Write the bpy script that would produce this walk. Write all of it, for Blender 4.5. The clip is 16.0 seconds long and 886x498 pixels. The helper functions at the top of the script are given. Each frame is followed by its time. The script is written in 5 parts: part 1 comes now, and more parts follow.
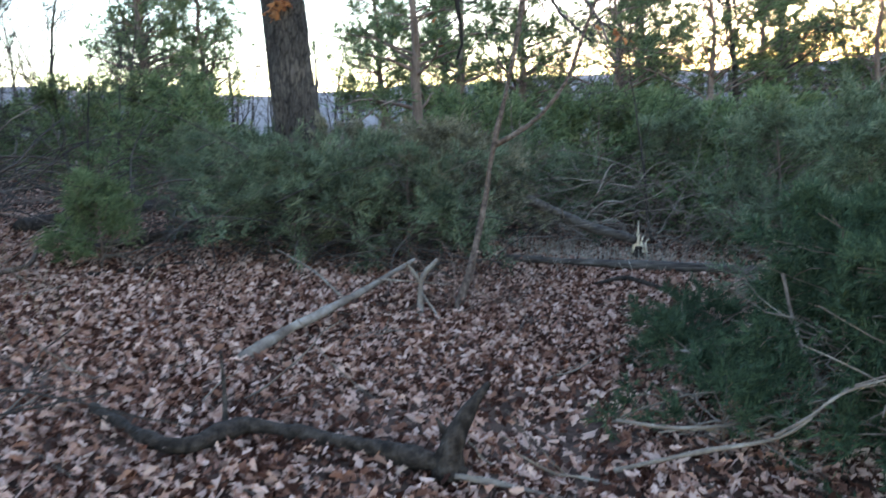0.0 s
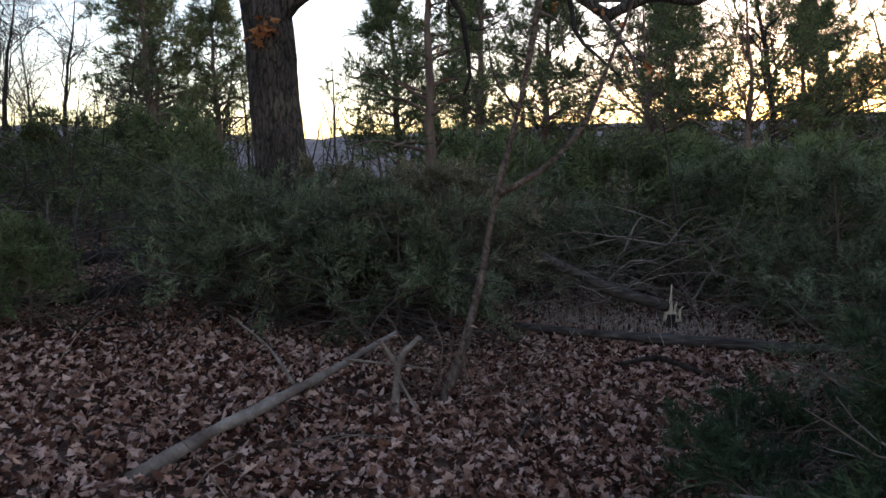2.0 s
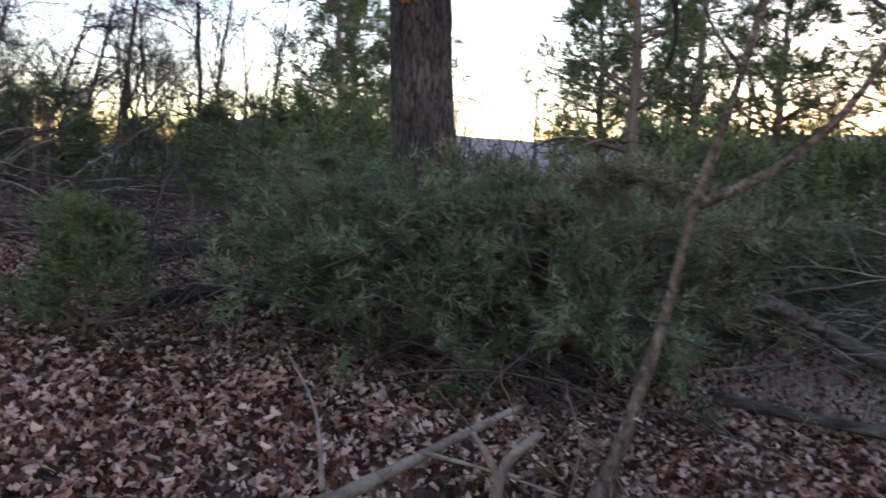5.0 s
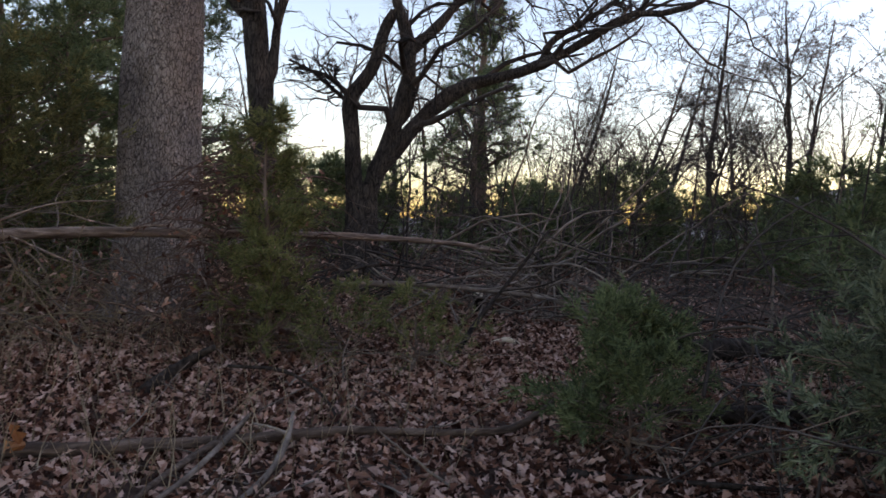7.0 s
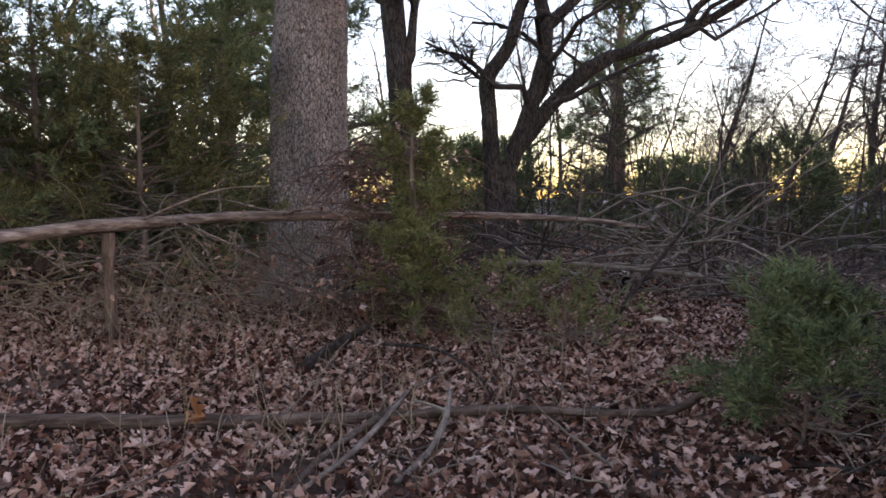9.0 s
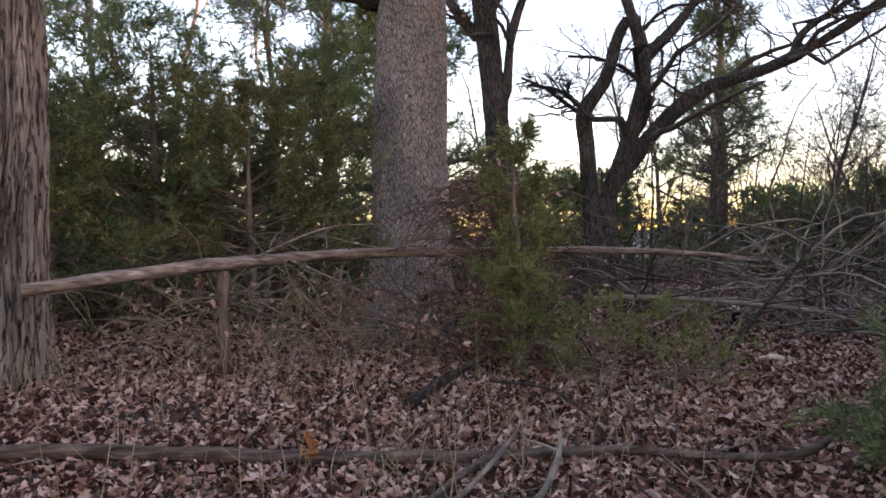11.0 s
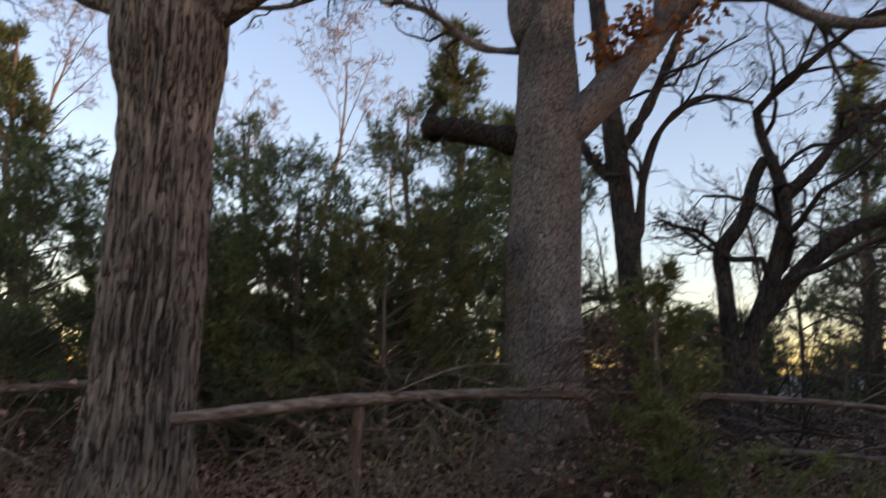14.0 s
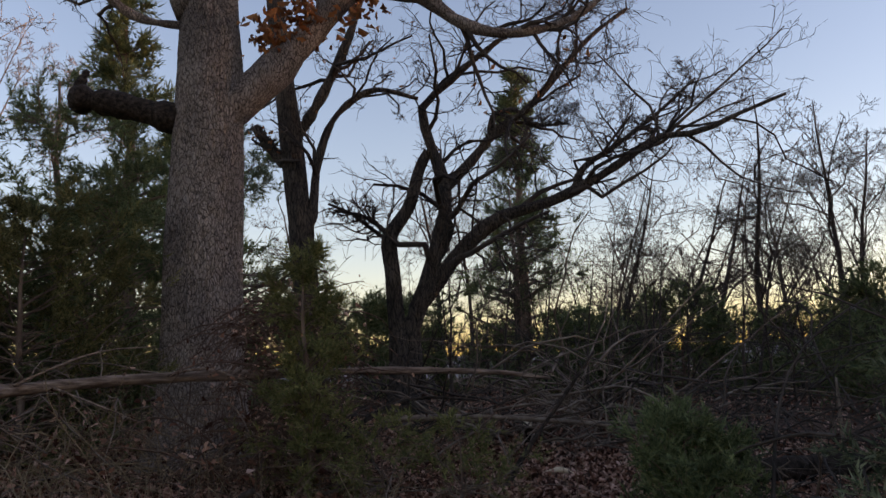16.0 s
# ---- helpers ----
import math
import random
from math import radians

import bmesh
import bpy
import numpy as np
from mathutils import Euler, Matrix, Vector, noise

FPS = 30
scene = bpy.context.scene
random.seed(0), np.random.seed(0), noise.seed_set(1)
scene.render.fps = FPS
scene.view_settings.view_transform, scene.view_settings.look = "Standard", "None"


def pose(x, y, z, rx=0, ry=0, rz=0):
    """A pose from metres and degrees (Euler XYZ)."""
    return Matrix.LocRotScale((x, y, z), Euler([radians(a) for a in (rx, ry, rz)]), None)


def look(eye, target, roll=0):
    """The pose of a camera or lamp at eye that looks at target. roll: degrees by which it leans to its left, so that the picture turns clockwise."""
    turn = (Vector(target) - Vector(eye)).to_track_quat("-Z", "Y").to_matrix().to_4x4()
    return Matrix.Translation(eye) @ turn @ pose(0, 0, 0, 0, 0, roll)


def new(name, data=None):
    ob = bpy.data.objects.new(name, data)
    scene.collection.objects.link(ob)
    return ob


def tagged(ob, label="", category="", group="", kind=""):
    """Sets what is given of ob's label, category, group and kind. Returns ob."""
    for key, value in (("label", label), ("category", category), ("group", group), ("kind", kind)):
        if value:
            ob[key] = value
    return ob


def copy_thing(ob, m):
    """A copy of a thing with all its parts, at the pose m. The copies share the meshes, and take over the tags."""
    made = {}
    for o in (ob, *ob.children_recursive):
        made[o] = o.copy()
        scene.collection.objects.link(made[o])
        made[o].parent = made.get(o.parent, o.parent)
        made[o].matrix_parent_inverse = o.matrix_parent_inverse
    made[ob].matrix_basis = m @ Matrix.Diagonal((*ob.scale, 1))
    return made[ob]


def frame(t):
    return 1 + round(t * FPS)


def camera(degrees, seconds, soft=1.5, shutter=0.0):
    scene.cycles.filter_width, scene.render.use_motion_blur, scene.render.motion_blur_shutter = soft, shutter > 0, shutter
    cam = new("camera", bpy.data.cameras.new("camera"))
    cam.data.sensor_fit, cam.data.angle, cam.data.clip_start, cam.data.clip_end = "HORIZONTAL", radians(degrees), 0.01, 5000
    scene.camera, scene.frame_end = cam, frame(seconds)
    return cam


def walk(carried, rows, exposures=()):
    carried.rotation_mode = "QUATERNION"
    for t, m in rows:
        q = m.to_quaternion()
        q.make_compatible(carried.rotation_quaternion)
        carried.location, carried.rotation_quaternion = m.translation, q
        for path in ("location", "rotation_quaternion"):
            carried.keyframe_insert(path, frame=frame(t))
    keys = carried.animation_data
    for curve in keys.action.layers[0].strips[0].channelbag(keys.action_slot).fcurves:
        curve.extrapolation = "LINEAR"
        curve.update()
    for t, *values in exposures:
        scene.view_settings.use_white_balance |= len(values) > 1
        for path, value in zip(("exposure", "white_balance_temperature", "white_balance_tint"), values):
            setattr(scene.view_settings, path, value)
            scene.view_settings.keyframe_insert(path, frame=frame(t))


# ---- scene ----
cam = camera(58.9, 16.0, soft=1.5, shutter=0.3)
# seconds, x, y, z, heading to the left, pitch up, roll
PATH = [
    (0.0, -0.000, 0.000, 1.515, 0.00, -8.74, -2.40),
    (0.5, 0.123, 0.303, 1.537, -3.80, -5.49, -2.19),
    (1.0, 0.207, 0.525, 1.496, -4.37, -4.65, 0.00),
    (1.5, 0.266, 0.805, 1.426, -2.93, -5.25, -1.85),
    (2.0, 0.258, 1.320, 1.506, 1.67, -5.47, -1.23),
    (2.5, 0.240, 1.575, 1.505, -2.36, -6.02, -0.33),
    (3.0, 0.307, 1.892, 1.520, -1.61, -6.38, -0.59),
    (3.2, 0.235, 2.141, 1.505, -2.66, -7.04, -0.80),
    (5.3, 0.427, 3.545, 1.441, 22.59, -4.37, 1.19),
    (5.5, 0.316, 3.707, 1.459, 27.13, -3.53, 0.66),
    (6.0, 0.088, 4.215, 1.492, 42.33, -0.14, 0.43),
    (6.5, -0.141, 4.432, 1.540, 53.23, 0.76, 0.73),
    (7.0, -0.206, 4.414, 1.519, 57.76, -0.73, 0.78),
    (7.5, -0.238, 4.403, 1.510, 60.24, -1.11, 0.65),
    (8.0, -0.252, 4.391, 1.516, 61.78, -1.87, 0.46),
    (8.5, -0.271, 4.362, 1.499, 64.04, -2.05, 0.11),
    (9.0, -0.309, 4.332, 1.496, 67.39, -2.12, -0.44),
    (9.2, -0.327, 4.307, 1.483, 68.25, -2.06, -0.53),
    (11.5, -0.356, 4.225, 1.517, 77.37, 0.93, -0.73),
    (12.0, -0.375, 4.170, 1.486, 81.73, 0.98, -0.22),
    (12.5, -0.394, 4.110, 1.474, 85.54, 0.86, 0.17),
    (13.0, -0.416, 4.065, 1.473, 88.96, 0.64, 0.34),
    (13.5, -0.403, 4.075, 1.516, 88.50, 1.03, 1.07),
    (14.0, -0.403, 4.148, 1.543, 83.03, 10.34, 0.94),
    (14.5, -0.352, 4.199, 1.563, 78.63, 14.26, -0.15),
    (15.0, -0.313, 4.291, 1.537, 71.86, 13.83, -0.72),
    (15.5, -0.284, 4.443, 1.492, 63.15, 11.02, -1.98),
    (16.0, -0.220, 4.522, 1.437, 61.08, 9.32, -2.63),
]


def held(x, y, z, yaw, pitch, roll):
    """The camera's pose from its heading, pitch and roll in degrees."""
    ya, pa = radians(yaw), radians(pitch)
    ahead = Vector((-math.sin(ya) * math.cos(pa), math.cos(ya) * math.cos(pa), math.sin(pa)))
    return look((x, y, z), Vector((x, y, z)) + ahead * 5, roll)


EXPOSURES = [(0.0, 4.30, 6200, 18), (0.5, 4.0, 6300, 22), (1.0, 3.20, 6700, 28), (1.5, 2.90, 7000, 32), (2.0, 2.80, 7000, 32), (2.5, 3.5, 6900, 34), (3.0, 4.05, 6800, 34), (3.2, 4.05, 6800, 34), (5.3, 3.30, 7000, 34), (5.5, 2.60, 7100, 34), (6.0, 1.75, 7200, 35), (6.5, 2.30, 7300, 36), (7.0, 2.95, 7300, 36), (7.5, 3.40, 7500, 40), (8.0, 3.70, 7500, 40), (9.2, 3.62, 7500, 40), (11.3, 3.77, 7600, 40), (13.6, 3.77, 7600, 40), (14.0, 2.60, 7400, 34), (14.5, 2.25, 7400, 32), (15.5, 2.55, 7500, 35), (16.0, 2.28, 7500, 36)]
walk(cam, [(r[0], held(*r[1:])) for r in PATH], EXPOSURES)

# ---- light: the sun is going down behind the trees ----
SUN_AZ, SUN_EL = -29.9, 2.2
world = bpy.data.worlds.new("dusk")
scene.world = world
world.use_nodes = True
wn = world.node_tree.nodes
sky = wn.new("ShaderNodeTexSky")
sky.sky_type = "NISHITA"
sky.sun_disc = False
sky.sun_elevation = radians(SUN_EL)
sky.sun_rotation = radians(-SUN_AZ)
sky.air_density, sky.dust_density, sky.ozone_density = 0.9, 0.45, 1.7
wn["Background"].inputs["Strength"].default_value = 0.15
world.node_tree.links.new(sky.outputs[0], wn["Background"].inputs["Color"])
sun = new("sun", bpy.data.lights.new("sun", "SUN"))
sun.data.energy, sun.data.angle, sun.data.color = 0.5, radians(1.5), (1.0, 0.62, 0.32)
sun_way = Vector((-math.sin(radians(SUN_AZ)) * math.cos(radians(SUN_EL)), math.cos(radians(SUN_AZ)) * math.cos(radians(SUN_EL)), math.sin(radians(SUN_EL))))
sun.matrix_world = look(sun_way * 60, (0, 0, 0))


# ---- materials ----
def material(name, colours, scale=6.0, stretch=(1, 1, 1), rough=0.85, bump=0.3, fine=40.0, island=0.0, detail=6.0, bump_distance=0.02, patch=0.0, thin=0.0):
    """Noise-mixed colours at two scales with fine relief. island: how far each loose piece varies by itself. thin: light let through."""
    m = bpy.data.materials.new(name)
    m.use_nodes = True
    n, l = m.node_tree.nodes, m.node_tree.links
    p = n["Principled BSDF"]
    p.inputs["Roughness"].default_value = rough
    p.inputs["Specular IOR Level"].default_value = 0.12
    tc, mp = n.new("ShaderNodeTexCoord"), n.new("ShaderNodeMapping")
    mp.inputs["Scale"].default_value = stretch
    l.new(tc.outputs["Object"], mp.inputs["Vector"])
    a, b = n.new("ShaderNodeTexNoise"), n.new("ShaderNodeTexNoise")
    a.inputs["Scale"].default_value, a.inputs["Detail"].default_value = scale, detail
    b.inputs["Scale"].default_value, b.inputs["Detail"].default_value = fine, 4.0
    for q in (a, b):
        l.new(mp.outputs[0], q.inputs["Vector"])
    mix = n.new("ShaderNodeMath")
    mix.operation = "MULTIPLY_ADD"
    mix.inputs[1].default_value = 0.35
    l.new(b.outputs["Fac"], mix.inputs[0])
    sub = n.new("ShaderNodeMath")
    sub.operation = "MULTIPLY_ADD"
    sub.inputs[1].default_value, sub.inputs[2].default_value = 0.95, -0.15
    l.new(a.outputs["Fac"], sub.inputs[0])
    l.new(sub.outputs[0], mix.inputs[2])
    fac = mix.outputs[0]
    if island:
        geo, isl = n.new("ShaderNodeNewGeometry"), n.new("ShaderNodeMath")
        isl.operation = "MULTIPLY_ADD"
        isl.inputs[1].default_value = island
        l.new(geo.outputs["Random Per Island"], isl.inputs[0])
        low = n.new("ShaderNodeMath")
        low.operation = "MULTIPLY_ADD"
        low.inputs[1].default_value, low.inputs[2].default_value = 1.0 - island * 0.6, -island * 0.2
        l.new(fac, low.inputs[0])
        l.new(low.outputs[0], isl.inputs[2])
        fac = isl.outputs[0]
    ramp = n.new("ShaderNodeValToRGB")
    e = ramp.color_ramp.elements
    while len(e) < len(colours):
        e.new(0.5)
    for i, c in enumerate(colours):
        e[i].position = 0.22 + 0.56 * i / max(1, len(colours) - 1)
        e[i].color = (*c, 1)
    l.new(fac, ramp.inputs["Fac"])
    colour = ramp.outputs["Color"]
    if patch:
        big, pr, pm = n.new("ShaderNodeTexNoise"), n.new("ShaderNodeValToRGB"), n.new("ShaderNodeMix")
        big.inputs["Scale"].default_value = patch
        l.new(tc.outputs["Object"], big.inputs["Vector"])
        pr.color_ramp.elements[0].color, pr.color_ramp.elements[0].position = (0.55, 0.52, 0.5, 1), 0.35
        pr.color_ramp.elements[1].color, pr.color_ramp.elements[1].position = (1.1, 1.08, 1.05, 1), 0.65
        l.new(big.outputs["Fac"], pr.inputs["Fac"])
        pm.data_type, pm.blend_type = "RGBA", "MULTIPLY"
        pm.inputs["Factor"].default_value = 1.0
        l.new(colour, pm.inputs["A"])
        l.new(pr.outputs["Color"], pm.inputs["B"])
        colour = pm.outputs["Result"]
    l.new(colour, p.inputs["Base Color"])
    if bump:
        bp = n.new("ShaderNodeBump")
        bp.inputs["Strength"].default_value, bp.inputs["Distance"].default_value = bump, bump_distance
        l.new(mix.outputs[0], bp.inputs["Height"])
        l.new(bp.outputs["Normal"], p.inputs["Normal"])
    if thin:
        tr, ad = n.new("ShaderNodeBsdfTranslucent"), n.new("ShaderNodeMixShader")
        ad.inputs["Fac"].default_value = thin
        l.new(colour, tr.inputs["Color"])
        l.new(p.outputs[0], ad.inputs[1])
        l.new(tr.outputs[0], ad.inputs[2])
        l.new(ad.outputs[0], n["Material Output"].inputs["Surface"])
    return m


def bark_material(name, dark, mid, light, plates, stretch, rough=0.9, depth=0.05, ridged=0.6, warped=0.13):
    """Furrowed bark: stretched plates with dark cracks between them, mottled and grained. Furrow shade is painted in.
    """
    m = bpy.data.materials.new(name)
    m.use_nodes = True
    n, l = m.node_tree.nodes, m.node_tree.links
    p = n["Principled BSDF"]
    p.inputs["Roughness"].default_value = rough
    p.inputs["Specular IOR Level"].default_value = 0.2
    tc, mp, warp, mixv = n.new("ShaderNodeTexCoord"), n.new("ShaderNodeMapping"), n.new("ShaderNodeTexNoise"), n.new("ShaderNodeVectorMath")
    mp.inputs["Scale"].default_value = (1, 1, stretch)
    warp.inputs["Scale"].default_value, warp.inputs["Detail"].default_value = 3.5, 4.0
    scalev = n.new("ShaderNodeVectorMath")
    scalev.operation, mixv.operation = "SCALE", "ADD"
    scalev.inputs["Scale"].default_value = warped
    l.new(tc.outputs["Object"], warp.inputs["Vector"])
    l.new(warp.outputs["Color"], scalev.inputs[0])
    l.new(tc.outputs["Object"], mixv.inputs[0])
    l.new(scalev.outputs[0], mixv.inputs[1])
    l.new(mixv.outputs[0], mp.inputs["Vector"])
    vo, gr, big = n.new("ShaderNodeTexVoronoi"), n.new("ShaderNodeTexNoise"), n.new("ShaderNodeTexNoise")
    vo.feature = "DISTANCE_TO_EDGE"
    vo.inputs["Scale"].default_value = plates
    gr.inputs["Scale"].default_value, gr.inputs["Detail"].default_value, gr.inputs["Roughness"].default_value = plates * 2.2, 7.0, 0.7
    big.inputs["Scale"].default_value, big.inputs["Detail"].default_value = 1.7, 3.0
    l.new(mp.outputs[0], vo.inputs["Vector"])
    l.new(mp.outputs[0], gr.inputs["Vector"])
    l.new(tc.outputs["Object"], big.inputs["Vector"])
    crack = n.new("ShaderNodeMapRange")
    crack.inputs["From Min"].default_value, crack.inputs["From Max"].default_value = 0.0, 0.15
    l.new(vo.outputs["Distance"], crack.inputs["Value"])
    rid = n.new("ShaderNodeTexNoise")
    rid.inputs["Scale"].default_value, rid.inputs["Detail"].default_value, rid.inputs["Roughness"].default_value = plates * 0.9, 4.0, 0.6
    l.new(mp.outputs[0], rid.inputs["Vector"])
    furrow = n.new("ShaderNodeMapRange")
    furrow.inputs["From Min"].default_value, furrow.inputs["From Max"].default_value = 0.0, 0.055
    mid_line, dist = n.new("ShaderNodeMath"), n.new("ShaderNodeMath")
    mid_line.operation, dist.operation = "SUBTRACT", "ABSOLUTE"
    mid_line.inputs[1].default_value = 0.5
    l.new(rid.outputs["Fac"], mid_line.inputs[0])
    l.new(mid_line.outputs[0], dist.inputs[0])
    l.new(dist.outputs[0], furrow.inputs["Value"])
    both = n.new("ShaderNodeMix")
    both.inputs["Factor"].default_value = ridged
    l.new(crack.outputs[0], both.inputs["A"])
    l.new(furrow.outputs[0], both.inputs["B"])
    h = n.new("ShaderNodeMath")
    h.operation = "MULTIPLY_ADD"
    h.inputs[1].default_value = 0.62
    l.new(both.outputs["Result"], h.inputs[0])
    h2 = n.new("ShaderNodeMath")
    h2.operation = "MULTIPLY_ADD"
    h2.inputs[1].default_value, h2.inputs[2].default_value = 0.75, -0.18
    l.new(gr.outputs["Fac"], h2.inputs[0])
    l.new(h2.outputs[0], h.inputs[2])
    # low relief gets the dark colour, which stands in for shade in the furrows
    ramp = n.new("ShaderNodeValToRGB")
    e = ramp.color_ramp.elements
    e.new(0.5)
    for i, (c, q) in enumerate(((dark, 0.22), (mid, 0.52), (light, 0.9))):
        e[i].position, e[i].color = q, (*c, 1)
    l.new(h.outputs[0], ramp.inputs["Fac"])
    tint, tr = n.new("ShaderNodeMix"), n.new("ShaderNodeValToRGB")
    tr.color_ramp.elements[0].position, tr.color_ramp.elements[0].color = 0.35, (0.62, 0.6, 0.6, 1)
    tr.color_ramp.elements[1].position, tr.color_ramp.elements[1].color = 0.66, (1.15, 1.1, 1.05, 1)
    l.new(big.outputs["Fac"], tr.inputs["Fac"])
    tint.data_type, tint.blend_type = "RGBA", "MULTIPLY"
    tint.inputs["Factor"].default_value = 1.0
    l.new(ramp.outputs["Color"], tint.inputs["A"])
    l.new(tr.outputs["Color"], tint.inputs["B"])
    l.new(tint.outputs["Result"], p.inputs["Base Color"])
    bp = n.new("ShaderNodeBump")
    bp.inputs["Strength"].default_value, bp.inputs["Distance"].default_value = 1.0, depth
    l.new(h.outputs[0], bp.inputs["Height"])
    l.new(bp.outputs["Normal"], p.inputs["Normal"])
    return m


M_SOIL = material("leaf_mould", [(0.022, 0.012, 0.009), (0.07, 0.04, 0.03), (0.15, 0.09, 0.066), (0.04, 0.023, 0.018)], 9, bump=1.0, fine=55, patch=0.6)
M_LITTER = material("dead_oak_leaf", [(0.05, 0.018, 0.011), (0.16, 0.066, 0.042), (0.29, 0.138, 0.094), (0.4, 0.215, 0.157), (0.57, 0.36, 0.285)], 1.3, bump=0.3, fine=60, island=0.95, rough=0.75, thin=0.12)
M_RUST = material("rust_oak_leaf", [(0.16, 0.05, 0.02), (0.34, 0.13, 0.05), (0.45, 0.2, 0.09)], 4, bump=0.2, island=0.6, rough=0.7, thin=0.25)
M_BARK_E = bark_material("ridged_oak_bark", (0.018, 0.013, 0.01), (0.155, 0.113, 0.09), (0.4, 0.325, 0.275), 20.0, 0.1, depth=0.05, ridged=0.8, warped=0.05)
M_BARK_B = bark_material("grey_oak_bark", (0.03, 0.025, 0.023), (0.19, 0.155, 0.14), (0.42, 0.36, 0.33), 34.0, 0.36, depth=0.03, ridged=0.35)
M_LOG = material("weathered_log_bark", [(0.018, 0.011, 0.008), (0.068, 0.044, 0.033), (0.14, 0.094, 0.071), (0.23, 0.165, 0.13)], 26, (1, 0.1, 1), bump=1.0, fine=70)
M_RAIL = material("weathered_pole_wood", [(0.032, 0.02, 0.015), (0.125, 0.084, 0.064), (0.25, 0.178, 0.14), (0.42, 0.325, 0.265)], 26, (1, 0.1, 1), bump=1.0, fine=70)
M_LOG_X = material("weathered_trunk_bark", [(0.014, 0.01, 0.008), (0.055, 0.042, 0.036), (0.11, 0.088, 0.075), (0.19, 0.16, 0.14)], 26, (0.1, 1, 1), bump=1.0, fine=70)
M_POST = material("weathered_post_bark", [(0.03, 0.019, 0.014), (0.13, 0.084, 0.063), (0.26, 0.18, 0.142)], 26, (1, 1, 0.1), bump=1.0, fine=70)
M_BARK_D = bark_material("dark_bark", (0.01, 0.009, 0.008), (0.05, 0.041, 0.036), (0.13, 0.107, 0.093), 20.0, 0.2, depth=0.03, ridged=0.5)
M_TWIG = material("bare_twig", [(0.022, 0.018, 0.016), (0.055, 0.043, 0.037), (0.115, 0.092, 0.08)], 3, bump=0, island=0.4)
# brighter copy of M_TWIG: warm evening light is painted into the colour
M_TWIG_LIT = material("bare_twig_painted_light", [(0.14, 0.1, 0.075), (0.26, 0.19, 0.145), (0.36, 0.29, 0.23)], 3, bump=0, island=0.4)
M_DEAD = material("weathered_dead_wood", [(0.07, 0.05, 0.04), (0.18, 0.135, 0.108), (0.33, 0.268, 0.22)], 7, (1, 1, 1), bump=0.8, fine=50)
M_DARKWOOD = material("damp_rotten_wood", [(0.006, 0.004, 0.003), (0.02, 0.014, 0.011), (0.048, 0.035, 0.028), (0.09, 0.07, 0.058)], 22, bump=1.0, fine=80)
M_VINE = material("dry_brown_vine", [(0.035, 0.02, 0.015), (0.1, 0.058, 0.043), (0.22, 0.14, 0.108)], 4, bump=0, island=0.7)
M_FRESH = material("fresh_split_wood", [(0.5, 0.36, 0.23), (0.66, 0.52, 0.37), (0.75, 0.64, 0.5)], 12, bump=0.4, fine=60, rough=0.75)
M_CEDAR = material("cedar_foliage", [(0.05, 0.072, 0.034), (0.125, 0.16, 0.072), (0.22, 0.245, 0.118)], 2.2, bump=0, island=0.55, rough=0.7, thin=0.35)
M_CEDAR_YEL = material("yellowing_cedar_foliage", [(0.075, 0.082, 0.03), (0.19, 0.185, 0.074), (0.3, 0.265, 0.115)], 3, bump=0, island=0.6, rough=0.7, thin=0.3, patch=1.6)
M_CEDAR_TAN = material("browned_cedar_foliage", [(0.085, 0.08, 0.05), (0.19, 0.17, 0.11), (0.31, 0.27, 0.19)], 3, bump=0, island=0.6, rough=0.7, thin=0.3, patch=1.8)
M_CEDAR_BLUE = material("bluish_cedar_foliage", [(0.055, 0.078, 0.046), (0.145, 0.178, 0.108), (0.25, 0.275, 0.175)], 2.2, bump=0, island=0.6, rough=0.7, thin=0.3, patch=1.8)
M_CEDAR_DARK = material("dark_cedar_foliage", [(0.022, 0.038, 0.022), (0.05, 0.077, 0.04), (0.1, 0.128, 0.064)], 2.5, bump=0, island=0.5, rough=0.7, thin=0.3)
M_SAPLING = material("pale_green_cedar_foliage", [(0.085, 0.096, 0.036), (0.17, 0.175, 0.066), (0.27, 0.25, 0.105)], 3, bump=0, island=0.6, rough=0.7, thin=0.35)
M_CEDARWOOD = material("cedar_bark", [(0.07, 0.045, 0.035), (0.17, 0.115, 0.09), (0.28, 0.21, 0.17)], 7, (1, 1, 0.2), bump=0.6, fine=40)
M_WEED = material("dry_weed", [(0.13, 0.085, 0.05), (0.27, 0.19, 0.12), (0.4, 0.31, 0.21)], 4, bump=0, island=0.6, thin=0.15)
M_LICHEN = material("lichen_stone", [(0.1, 0.1, 0.09), (0.28, 0.28, 0.26), (0.48, 0.48, 0.45)], 30, bump=0.8)
M_HILL = material("far_winter_wood", [(0.12, 0.1, 0.1), (0.2, 0.17, 0.165), (0.27, 0.235, 0.23)], 0.25, (1, 1, 0.3), bump=0.6, fine=2.0, bump_distance=1.0)
M_STRAW = material("flattened_dry_grass", [(0.2, 0.15, 0.11), (0.36, 0.29, 0.23), (0.5, 0.43, 0.36)], 5, bump=0, island=0.6, thin=0.1)


